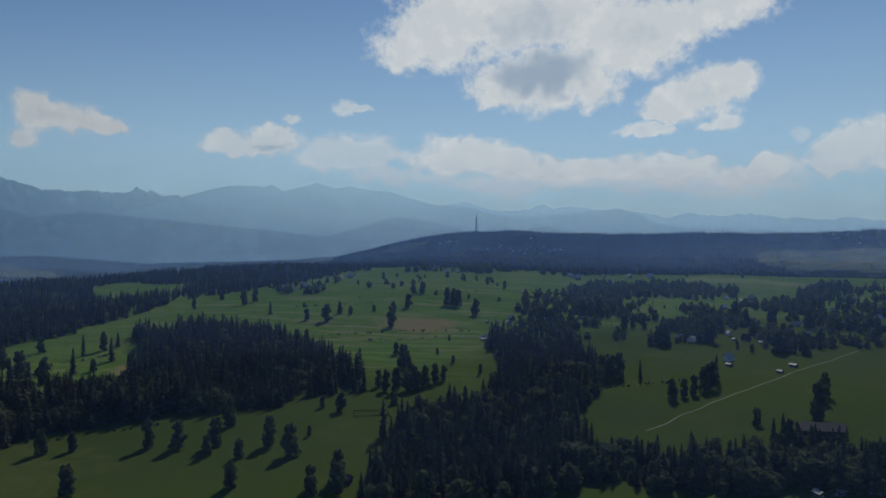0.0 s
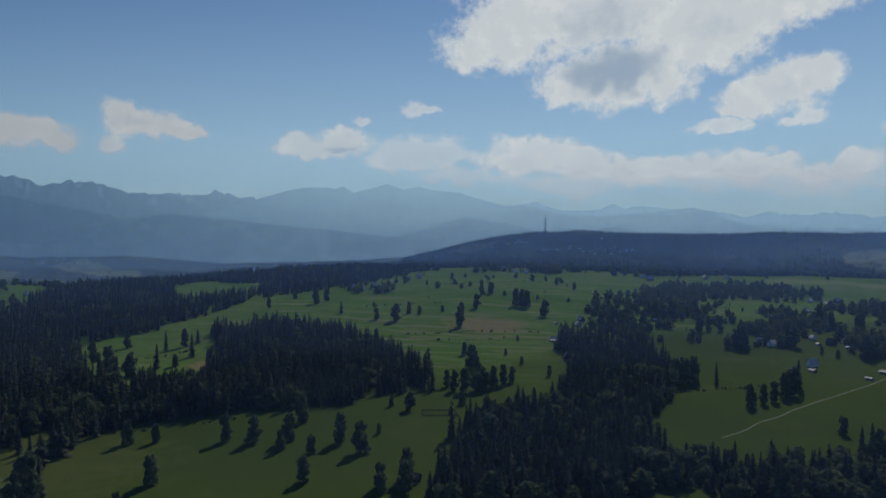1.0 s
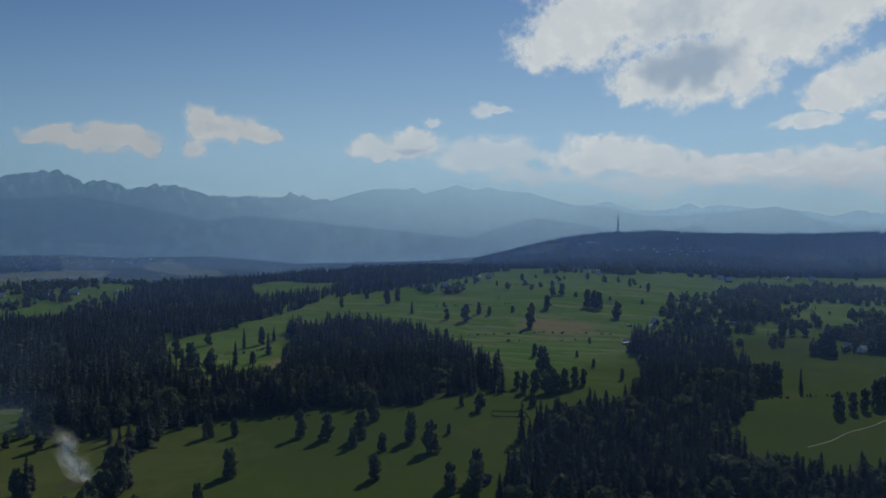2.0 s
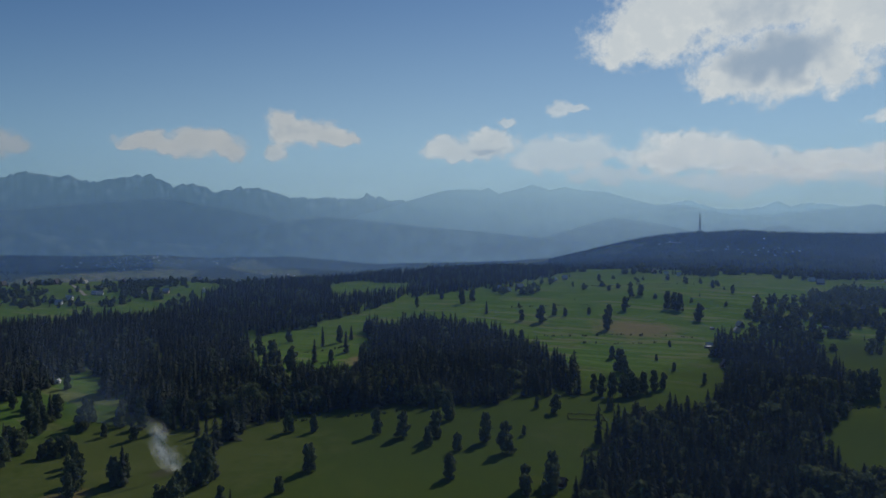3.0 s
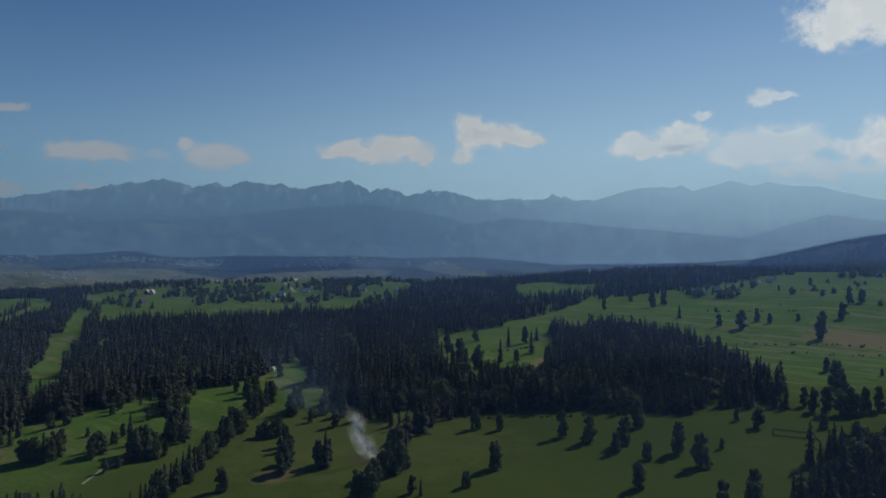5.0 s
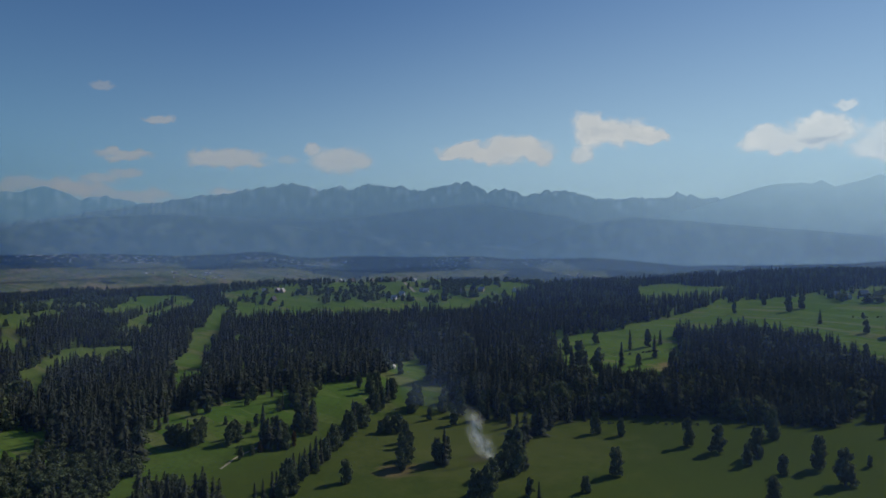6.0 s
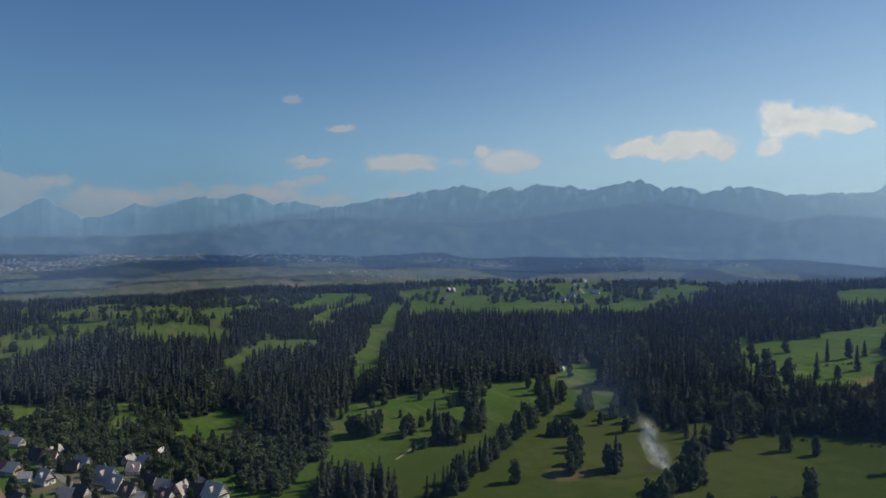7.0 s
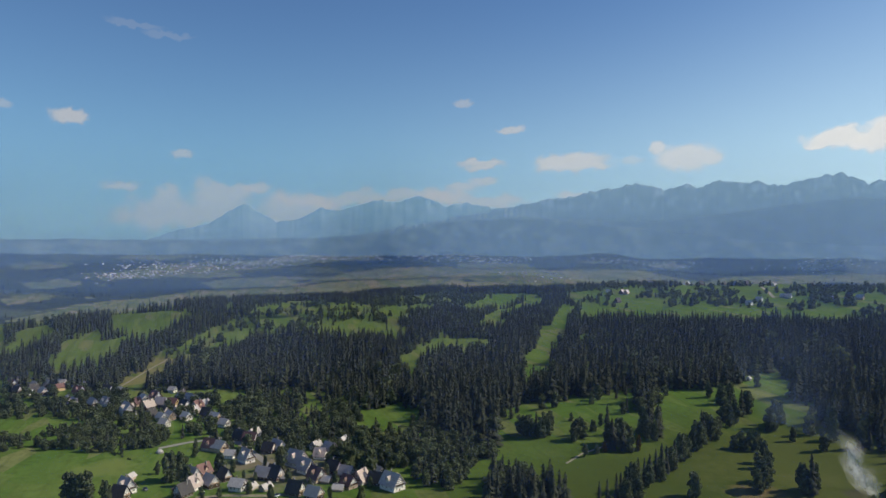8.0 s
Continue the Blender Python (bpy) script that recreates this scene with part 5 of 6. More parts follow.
def grow_woods():
    for i, (name, (step, lo, hi, leafy)) in enumerate(WOOD_KIND.items()):
        x, y = spread(WOODS[name], step, 100 + i, name not in ("hill_grove", "hill_grove_low", "run_spruces", "hanger"))
        if name == "west_hill":
            free = ~inside(WOODS["west_slope"], x, y)
            x, y = x[free], y[free]
        g = np.random.default_rng(300 + i)
        h = lo + (hi - lo) * np.clip(0.45 + 0.35 * rough(x, y, 40, 5) + 0.25 * rough(x, y, 14, 6) + g.normal(0, 0.27, len(x)), -0.2, 1.2)
        far = np.hypot(x, y)
        broad = (g.random(len(x)) + 0.35 * rough(x, y, 35, 8)) < leafy
        for kind, who, shapes, mat in (("spruce", ~broad & (far < 570), SPRUCE_NEAR, SPRUCE), ("spruce", ~broad & (far >= 570) & (far < 1000), SPRUCE_MID, SPRUCE),
                                       ("spruce", ~broad & (far >= 1000), SPRUCE_FAR, SPRUCE),
                                       ("leafy", broad & (far < 560), LEAFY_NEAR, LEAVES), ("leafy", broad & (far >= 560), LEAFY_MID, LEAVES)):
            if who.sum():
                plant(kind + "_wood", shapes, x[who], y[who], h[who] * (0.72 if kind == "leafy" else 1.0), mat,
                      "dense dark green spruce forest on the hillside" if kind == "spruce" else "mixed leafy trees at the wood's edge", 500 + i)


grow_woods()


SCATTER = {  # step, lowest and highest, share of leafy trees
    "s_east_village": (10.5, 5, 16, 0.8), "s_crest_village": (15, 6, 14, 0.9), "s_far_hamlet": (18, 8, 15, 0.7), "s_meadow_top": (44, 5, 14, 0.8),
 # s_run has extra trees added to its scattered ones, standing in for cloud shade
 "s_run": (10, 5, 13, 0.45), "s_village": (7.6, 4, 11, 0.85), "crest_wood": (12, 9, 18, 0.4), "far_right_wood": (10, 9, 17, 0.5),
}


def scatter_trees():
    for i, (name, (step, lo, hi, leafy)) in enumerate(SCATTER.items()):
        x, y = spread(WOODS[name], step, 700 + i, name != "s_run")
        g = np.random.default_rng(740 + i)
        keep = rough(x, y, 60, 9) + 0.5 * rough(x, y, 24, 10) + g.normal(0, 0.12, len(x)) > (0.12 if name == "s_crest_village" else -0.1)
        for hs in HOUSES.values():
            for hx, hy, _ in hs:
                keep &= np.hypot(x - hx, y - hy) > 6.5
        x, y = x[keep], y[keep]
        h = g.uniform(lo, hi, len(x))
        broad = g.random(len(x)) < leafy
        near = np.hypot(x, y).min() < 480
        for kind, who, shapes, mat in (("spruce", ~broad, SPRUCE_NEAR if near else SPRUCE_MID, SPRUCE), ("leafy", broad, LEAFY_NEAR if near else LEAFY_MID, LEAVES)):
            if who.sum():
                plant("scattered_" + kind + "_trees", shapes, x[who], y[who], h[who], mat,
                      "scattered dark trees among fields and houses", 760 + i)


scatter_trees()


def far_hill_wood():
    g = np.random.default_rng(31)
    turn = np.radians(g.uniform(-44, 9, 24000))
    far = np.sqrt(g.uniform(1950 ** 2, 3250 ** 2, 24000))
    x, y = -np.sin(turn) * far, np.cos(turn) * far
    ok = rough(x, y, 170, 12) + 0.5 * rough(x, y, 60, 13) > -0.35 - np.clip((far - 2600) / 500, 0, 1) * 0.5
    for poly in FAR_FIELDS.values():
        ok &= ~inside(poly, x + 70 * rough(x, y, 90, 25), y + 70 * rough(x, y, 90, 26))
    ok |= g.random(len(x)) < 0.04
    x, y = x[ok], y[ok]
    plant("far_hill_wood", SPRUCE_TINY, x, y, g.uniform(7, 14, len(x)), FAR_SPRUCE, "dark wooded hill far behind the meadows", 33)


far_hill_wood()
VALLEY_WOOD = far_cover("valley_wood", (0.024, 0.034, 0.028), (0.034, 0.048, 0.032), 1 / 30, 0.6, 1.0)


def valley_wood():
    g = np.random.default_rng(41)
    turn = np.radians(g.uniform(12, 108, 22000))
    far = np.sqrt(g.uniform(1950 ** 2, 3800 ** 2, 22000))
    x, y = -np.sin(turn) * far, np.cos(turn) * far
    ok = rough(x, y, 420, 22) + 0.55 * rough(x, y, 110, 23) + 0.25 * rough(x, y, 40, 24) > 0.12 + 0.2 * (far < 2700)
    for poly in FAR_FIELDS.values():
        ok &= ~inside(poly, x + 60 * rough(x, y, 80, 29), y + 60 * rough(x, y, 80, 30))
    ok |= g.random(len(x)) < 0.05
    x, y = x[ok], y[ok]
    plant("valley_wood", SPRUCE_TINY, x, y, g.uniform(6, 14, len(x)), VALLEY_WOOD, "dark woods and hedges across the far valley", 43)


valley_wood()


def tree_thing(kind, shape, material, label, trunk=0.03):
    """A single tree of height 1 with its trunk and crown."""
    top = new(kind + "_tree")
    bm = bmesh.new()
    rod(bm, (0, 0, -0.03), (0.01, 0.005, 0.3), trunk, trunk * 0.7, 7)
    rod(bm, (0.01, 0.005, 0.3), (0.0, 0.0, 0.72), trunk * 0.7, trunk * 0.2, 6)
    if kind != "spruce":
        for i in range(5):
            a = i * 2.4
            rod(bm, (0.008, 0.004, 0.24 + 0.05 * i), (0.16 * math.cos(a), 0.16 * math.sin(a), 0.45 + 0.06 * i), trunk * 0.35, trunk * 0.1, 5)
    part("trunk", bm, BARK, top)
    under("crown", mesh_from(kind + "_crown", *shape, material), top)
    return tagged(top, label, "tree", "trees on the meadows")


TREE_KINDS = {
    "leafy": [tree_thing("leafy", leafy_shape(1150, 60 + i, size=0.062), LEAVES, "broad dark green leafy tree standing on the meadow") for i in range(6)],
    "spruce": [tree_thing("spruce", spruce_shape(14, 9, 70 + i, 0.18 + 0.016 * i), SPRUCE, "tall dark green spruce tree on the meadow", 0.018) for i in range(4)],
    "poplar": [tree_thing("slender", leafy_shape(600, 80, 1.3, 0.055), LEAVES, "slender upright leafy tree standing alone in grass")],
    "russet": [tree_thing("russet", leafy_shape(480, 90, size=0.06), RUSSET, "small tree with yellowing brown leaves by the track")],
}


def plant_single():
    used, later = set(), []
    g = random.Random(4)
    for i, (x, y, h, kind) in enumerate(SINGLE):
        kinds = TREE_KINDS[kind]
        ob = kinds[i % len(kinds)]
        w = h * g.uniform(0.58, 0.88)
        p = lay(x, y)
        m = pose(p.x, p.y, p.z - 0.1, 0, 0, g.uniform(0, 360)) @ Matrix.Diagonal((w, w, h, 1))
        if ob in used:
            copy_thing(ob, m)
        else:
            used.add(ob)
            later.append((ob, m))
    for ob, m in later:
        ob.matrix_world = m


plant_single()

# ---- houses ----
def gable_body(bm, w, l, h, rise):
    """Walls with two gable ends; the ridge runs along y."""
    p = [(-w / 2, 0), (w / 2, 0), (w / 2, h), (0, h + rise), (-w / 2, h)]
    ends = [[bm.verts.new((x, y, z)) for x, z in p] for y in (-l / 2, l / 2)]
    bm.faces.new(ends[0])
    bm.faces.new(ends[1][::-1])
    for i in range(5):
        bm.faces.new((ends[0][i], ends[1][i], ends[1][(i + 1) % 5], ends[0][(i + 1) % 5]))


def roof_slabs(bm, w, l, h, rise, over=0.9, thick=0.25):
    """Two thick slopes that hang over walls and gables."""
    k = rise / (w / 2)
    for s in (-1, 1):
        e = w / 2 + over
        prof = [(0.0, h + rise + thick * 1.3), (s * e, h - over * k + thick), (s * e, h - over * k - 0.05), (0.0, h + rise + 0.02)]
        a = [bm.verts.new((x, -l / 2 - over, z)) for x, z in prof]
        b = [bm.verts.new((x, l / 2 + over, z)) for x, z in prof]
        for i in range(4):
            bm.faces.new((a[i], b[i], b[(i + 1) % 4], a[(i + 1) % 4]))
        bm.faces.new(a[::-1])
        bm.faces.new(b)
    bmesh.ops.recalc_face_normals(bm, faces=bm.faces)


def window_on(top, x, y, z, w, h, along):
    """A window with its frame and pane, on a wall that faces along x or y."""
    bm = bmesh.new()
    sx, sy = (0.06, w / 2) if along == "x" else (w / 2, 0.06)
    for a, b in ((-1, -0.84), (0.84, 1), (-0.08, 0.08)):
        if along == "x":
            box(bm, x - 0.07, x + 0.07, y + a * w / 2, y + b * w / 2, z - h / 2, z + h / 2)
        else:
            box(bm, x + a * w / 2, x + b * w / 2, y - 0.07, y + 0.07, z - h / 2, z + h / 2)
    for a, b in ((-1, -0.86), (0.86, 1)):
        box(bm, x - sx * 1.02, x + sx * 1.02, y - sy * 1.02, y + sy * 1.02, z + a * h / 2, z + b * h / 2)
    frame_ = part("window", bm, PLASTER, top)
    bm = bmesh.new()
    box(bm, x - sx * 0.75, x + sx * 0.75, y - sy * 0.75, y + sy * 0.75, z - h * 0.43, z + h * 0.43)
    part("pane", bm, PANE, frame_)


def house(w, l, h, rise, wall, roof, label, rich=True, log_gable=False, dormer=False):
    top = new("house")
    bm = bmesh.new()
    box(bm, -w / 2 - 0.12, w / 2 + 0.12, -l / 2 - 0.12, l / 2 + 0.12, -2.5, 0.55)
    part("plinth", bm, STONE, top)
    bm = bmesh.new()
    gable_body(bm, w, l, h, rise)
    part("wall", bm, wall, top)
    bm = bmesh.new()
    roof_slabs(bm, w, l, h, rise)
    part("roof", bm, roof, top)
    bm = bmesh.new()
    cx, cy = w * 0.14, l * 0.2
    box(bm, cx - 0.4, cx + 0.4, cy - 0.4, cy + 0.4, h + rise * 0.5, h + rise + 1.1)
    box(bm, cx - 0.5, cx + 0.5, cy - 0.5, cy + 0.5, h + rise + 1.1, h + rise + 1.25)
    part("chimney", bm, STONE, top)
    for s in (-1, 1):
        for x in (-w * 0.25, w * 0.25) if rich else (0.0,):
            window_on(top, x, s * l / 2, h * 0.55, 1.3, 1.4, "y")
        if rich:
            window_on(top, 0, s * l / 2, h + rise * 0.28, 1.5, 1.4, "y")
            for y in (-l * 0.3, l * 0.02, l * 0.3):
                window_on(top, s * w / 2, y, h * 0.55, 1.2, 1.4, "x")
    if rich:
        bm = bmesh.new()
        box(bm, -0.55, 0.55, -l / 2 - 0.08, -l / 2 + 0.05, 0.1, 2.2)
        part("door", bm, LOGS, top)
        # balcony below the front gable
        bm = bmesh.new()
        box(bm, -w * 0.36, w * 0.36, -l / 2 - 1.3, -l / 2 - 0.01, h - 0.15, h)
        for i in range(9):
            x = -w * 0.35 + i * w * 0.70 / 8
            box(bm, x - 0.06, x + 0.06, -l / 2 - 1.28, -l / 2 - 1.18, h, h + 0.9)
        box(bm, -w * 0.36, w * 0.36, -l / 2 - 1.30, -l / 2 - 1.16, h + 0.9, h + 1.02)
        part("balcony", bm, PINK if wall is LOGS else LOGS, top)
    if log_gable:
        # a dark gable panel with pale boards across it
        for s in (-1, 1):
            bm = bmesh.new()
            tri = [(-w / 2 + 0.05, h + 0.05), (w / 2 - 0.05, h + 0.05), (0, h + rise - 0.1)]
            front = [bm.verts.new((x, s * (l / 2 + 0.03), z)) for x, z in tri]
            back = [bm.verts.new((x, s * (l / 2 - 0.1), z)) for x, z in tri]
            bm.faces.new(front), bm.faces.new(back[::-1])
            for i in range(3):
                bm.faces.new((front[i], back[i], back[(i + 1) % 3], front[(i + 1) % 3]))
            bmesh.ops.recalc_face_normals(bm, faces=bm.faces)
            part("gable", bm, LOGS, top)
            for i in range(5):
                z = h + rise * (0.06 + 0.17 * i)
                half = (w / 2) * (1 - (z + 0.35 - h) / rise)
                bm = bmesh.new()
                box(bm, -half, half, s * (l / 2 + 0.06) - 0.06, s * (l / 2 + 0.06) + 0.06, z, z + rise * 0.09)
                part("board", bm, SHEET, top)
    if dormer:
        for s in (-1, 1):
            bm = bmesh.new()
            p = [(-1.4, h + rise * 0.18), (1.4, h + rise * 0.18), (1.4, h + rise * 0.42), (0, h + rise * 0.72), (-1.4, h + rise * 0.42)]
            a = [bm.verts.new((s * w * 0.44, y, z)) for y, z in p]
            b = [bm.verts.new((s * w * 0.08, y, z)) for y, z in p]
            bm.faces.new(a), bm.faces.new(b[::-1])
            for i in range(5):
                bm.faces.new((a[i], b[i], b[(i + 1) % 5], a[(i + 1) % 5]))
            bmesh.ops.recalc_face_normals(bm, faces=bm.faces)
            d = part("dormer", bm, wall, top)
            bm = bmesh.new()
            for q in (-1, 1):
                v = [bm.verts.new(c) for c in ((s * w * 0.50, 0, h + rise * 0.76), (s * w * 0.05, 0, h + rise * 0.76),
                                               (s * w * 0.05, q * 1.9, h + rise * 0.36), (s * w * 0.50, q * 1.9, h + rise * 0.36))]
                u = [bm.verts.new(c.co + Vector((0, 0, 0.16))) for c in v]
                bm.faces.new(v), bm.faces.new(u[::-1])
                for i in range(4):
                    bm.faces.new((v[i], u[i], u[(i + 1) % 4], v[(i + 1) % 4]))
            bmesh.ops.recalc_face_normals(bm, faces=bm.faces)
            part("dormer_roof", bm, roof, d)
    return tagged(top, label, "house", "village houses")


def masters(rich):
    return {
        "G": house(9, 12, 4.2, 6.0, LOGS, SLATE, "wooden highland house with a steep grey metal roof", rich, rich),
        "H": house(12, 16, 5.2, 8.0, PLASTER, SLATE, "large guest house with a broad light grey roof", rich, rich, rich),
        "R": house(9.5, 12, 4.2, 6.5, PINK, RED_ROOF, "timber house with a steep red brown roof", rich, rich, rich),
        "D": house(8.5, 11, 3.8, 6.5, LOGS, DARK_ROOF, "dark wooden house with a steep black shingle roof", rich, rich),
        "S": house(9, 11, 4.4, 6.6, PLASTER, SLATE, "white house with striped log gable and grey roof", rich, rich, rich),
        "Y": house(9, 11, 5.0, 4.5, YELLOW, RED_ROOF, "ochre walled house under a red brown roof", rich),
        "P": house(8.5, 11, 4.5, 4.8, PINK, PALE_ROOF, "pale timber house with a light sheet roof", rich),
        "W": house(8, 10, 4.4, 4.0, PLASTER, PALE_ROOF, "small white house with a pale sheet roof", rich),
        "F": house(5.0, 7.5, 2.6, 1.3, LOGS, GLOSS_ROOF, "low farm shed under a shining pale metal roof", False),
        "B": house(5.5, 8, 2.6, 2.4, PINK, PALE_ROOF, "low timber shed with a pale roof beside the houses", False),
    }


def settle():
    g = random.Random(12)
    for name, spots in HOUSES.items():
        rich = name in ("near", "upper")
        kinds = masters(rich)
        used, later = set(), []
        for x, y, k in spots:
            p = lay(x, y)
            turn = g.choice((118, 126, 134, 142, 52)) + g.uniform(-9, 9) if rich else g.choice((20, 110)) + g.uniform(-20, 20)
            s = g.uniform(0.62, 0.80) * (1.0 if rich or name == "east" else 1.25)
            m = pose(p.x, p.y, p.z, 0, 0, turn) @ Matrix.Diagonal((s, s, s, 1))
            ob = kinds[k]
            if ob in used:
                copy_thing(ob, m)
            else:
                used.add(ob)
                later.append((ob, m))
        for ob, m in later:
            ob.matrix_world = m
        for ob in kinds.values():
            if ob not in used:
                for o in (*ob.children_recursive, ob):
                    bpy.data.objects.remove(o)


settle()


FAR_WALL = far_cover("far_walls", (0.56, 0.54, 0.52), (0.26, 0.18, 0.16), 1 / 25, 0.9, 0.1)


def far_settlements():
    """Specks of white houses in the valley."""
    g = np.random.default_rng(5)
    vs, fs = [], []
    strips = ((-2851, -274, 45, 45), (-3156, -189, 70, 40), (-3154, -50, 70, 40), (-3350, 170, 90, 70), (-3430, 368, 80, 60), (-3599, 629, 90, 60), (-3700, 850, 80, 30), (-3382, 1093, 70, 25),
              (-3310, 1374, 70, 30), (-3261, 1544, 70, 30), (-3040, 2000, 70, 30), (-2800, 2150, 60, 30), (-2440, 2750, 60, 25), (-2250, 2500, 90, 20), (-1950, 2900, 60, 14), (-2200, 1150, 60, 10),
              (40, 2760, 25, 5), (300, 2550, 60, 10), (1450, 2500, 120, 16), (-1480, 2500, 40, 5))
    n = 0
    for mx, my, wide, count in strips:
        for x, y in zip(mx + g.normal(0, wide * 1.3, count * 2), my + g.normal(0, wide * 1.3, count * 2)):
            z = float(ground_at(x, y))
            w, l, h, k, t = g.uniform(2, 3.6), g.uniform(2.5, 5), g.uniform(1.6, 3), g.uniform(1.5, 3), g.uniform(0, 3.1)
            c, s = math.cos(t), math.sin(t)
            pts = [(-w, -l, -2), (w, -l, -2), (w, l, -2), (-w, l, -2), (-w, -l, h), (w, -l, h), (w, l, h), (-w, l, h), (0, -l, h + k), (0, l, h + k)]
            vs += [(x + c * px - s * py, y + s * px + c * py, z + pz) for px, py, pz in pts]
            fs += [(n + i, n + j, n + q) for i, j, q in ((0, 1, 5), (0, 5, 4), (1, 2, 6), (1, 6, 5), (2, 3, 7), (2, 7, 6), (3, 0, 4), (3, 4, 7), (4, 5, 8), (6, 7, 9), (5, 6, 9), (5, 9, 8), (7, 4, 8), (7, 8, 9))]
            n += 10
    tagged(new("far_settlement", mesh_from("far_settlement", vs, fs, FAR_WALL)), "specks of white houses in the far valley", "village", kind="stuff")


far_settlements()

# ---- ways over the grass ----
def way(name, wide, material, label):
    pts = [Vector((x, y, 0)) for x, y in WAYS[name]]
    line = []
    for a, b in zip(pts, pts[1:]):
        n = max(2, int((b - a).length / 4))
        line += [a.lerp(b, i / n) for i in range(n)]
    line.append(pts[-1])
    rows = []
    for i, p in enumerate(line):
        d = (line[min(i + 1, len(line) - 1)] - line[max(i - 1, 0)]).normalized()
        s = Vector((-d.y, d.x, 0)) * wide / 2 * (1 + 0.3 * noise.noise(p * 0.15))
        c = p + Vector((-d.y, d.x, 0)) * (2.2 if wide < 2 else 0.8) * noise.noise(p * 0.03)
        for q in (c - s, c - s * 0.4, c + s * 0.4, c + s):
            rows.append((q.x, q.y, float(ground_at(q.x, q.y)) + 0.14))
    f = [(4 * i + j, 4 * i + j + 1, 4 * i + j + 5, 4 * i + j + 4) for i in range(len(line) - 1) for j in range(3)]
    tagged(new(name, mesh_from(name, rows, f, material, True)), label, "path", kind="structure")


way("field_path", 0.85, DIRT, "narrow pale trodden path across the slope")
way("farm_track", 1.6, DIRT, "pale dirt farm track between trees")
way("brow_lane", 6.0, DIRT, "pale lane climbing to the hilltop village")
way("village_lane", 4.0, DIRT, "pale village lane beside the houses")
way("village_lane_up", 4.0, STONE, "grey village road between the houses")
way("skirun", 2.0, DIRT, "bare tan strip running up the hillside")


# ---- radio mast on the far hill ----
FAR_STEEL = far_cover("far_steel", (0.06, 0.065, 0.075), (0.08, 0.085, 0.09), 1 / 12, 0.4, 0.05)


def radio_mast(x, y, high):
    top = new("radio_mast")
    p = lay(x, y)
    top.matrix_world = pose(p.x, p.y, p.z)
    legs = [Vector((math.cos(a), math.sin(a), 0)) for a in (0.5, 2.07, 3.64, 5.21)]
    wide = [(0, 9.0), (high * 0.25, 4.6), (high * 0.5, 2.6), (high * 0.8, 1.7)]
    for d in legs:
        bm = bmesh.new()
        for (z0, r0), (z1, r1) in zip(wide, wide[1:]):
            rod(bm, d * r0 + Vector((0, 0, z0)), d * r1 + Vector((0, 0, z1)), 0.7, 0.6, 5)
        part("leg", bm, FAR_STEEL, top)
    bm = bmesh.new()
    for k in range(14):
        z0, z1 = high * 0.8 * k / 14, high * 0.8 * (k + 1) / 14
        r0, r1 = np.interp((z0, z1), [q[0] for q in wide], [q[1] for q in wide])
        for i in range(4):
            a, b = legs[i], legs[(i + 1) % 4]
            rod(bm, a * r0 + Vector((0, 0, z0)), b * r1 + Vector((0, 0, z1)), 0.28, 0.28, 4)
            rod(bm, a * r1 + Vector((0, 0, z1)), b * r1 + Vector((0, 0, z1)), 0.28, 0.28, 4)
    part("lattice", bm, FAR_STEEL, top)
    for z, r in ((high * 0.5, 3.0), (high * 0.66, 2.6), (high * 0.8, 2.4)):
        bm = bmesh.new()
        bmesh.ops.create_cone(bm, cap_ends=True, segments=14, radius1=r, radius2=r, depth=2.0, matrix=Matrix.Translation((0, 0, z)))
        part("platform", bm, FAR_STEEL, top)
    bm = bmesh.new()
    rod(bm, (0, 0, high * 0.8), (0, 0, high), 0.8, 0.3, 8)
    part("antenna", bm, FAR_STEEL, top)
    tagged(top, "tall grey lattice radio mast on the wooded hill", "mast")


radio_mast(145, 3010, 88)


# ---- small things on the near meadows ----
def barn(x, y, turn, w, l, h, rise, wall, roof, label, name="barn"):
    top = new(name)
    bm = bmesh.new()
    gable_body(bm, w, l, h, rise)
    part("wall", bm, wall, top)
    bm = bmesh.new()
    roof_slabs(bm, w, l, h, rise, 0.6, 0.15)
    part("roof", bm, roof, top)
    bm = bmesh.new()
    box(bm, -w * 0.22, w * 0.22, -l / 2 - 0.06, -l / 2 + 0.05, 0, h * 0.85)
    part("door", bm, DARK_ROOF, top)
    bm = bmesh.new()
    box(bm, -w / 2 - 0.1, w / 2 + 0.1, -l / 2 - 0.1, l / 2 + 0.1, -1.2, 0.3)
    part("plinth", bm, STONE, top)
    p = lay(x, y)
    top.matrix_world = pose(p.x, p.y, p.z, 0, 0, turn)
    return tagged(top, label, "barn")


barn(-52, 360, 75, 5.5, 8.5, 2.6, 2.0, LOGS, DARK_ROOF, "small dark wooden hay barn beside a leafy tree")
barn(236, 432, 80, 13, 26, 4.0, 3.6, LOGS, DARK_ROOF, "long dark roofed farm building behind spruces")
barn(-474, 447, 30, 3.0, 4.0, 2.2, 1.4, PLASTER, PALE_ROOF, "tiny white hut at the top of the meadow", "hut")
barn(-436, -36, 60, 3.6, 4.8, 2.2, 1.6, PINK, PALE_ROOF, "small grey hut in the field", "hut")
barn(-250, 331, 15, 2.4, 3.2, 2.0, 1.2, PLASTER, PALE_ROOF, "tiny pale hut under the big trees", "hut")


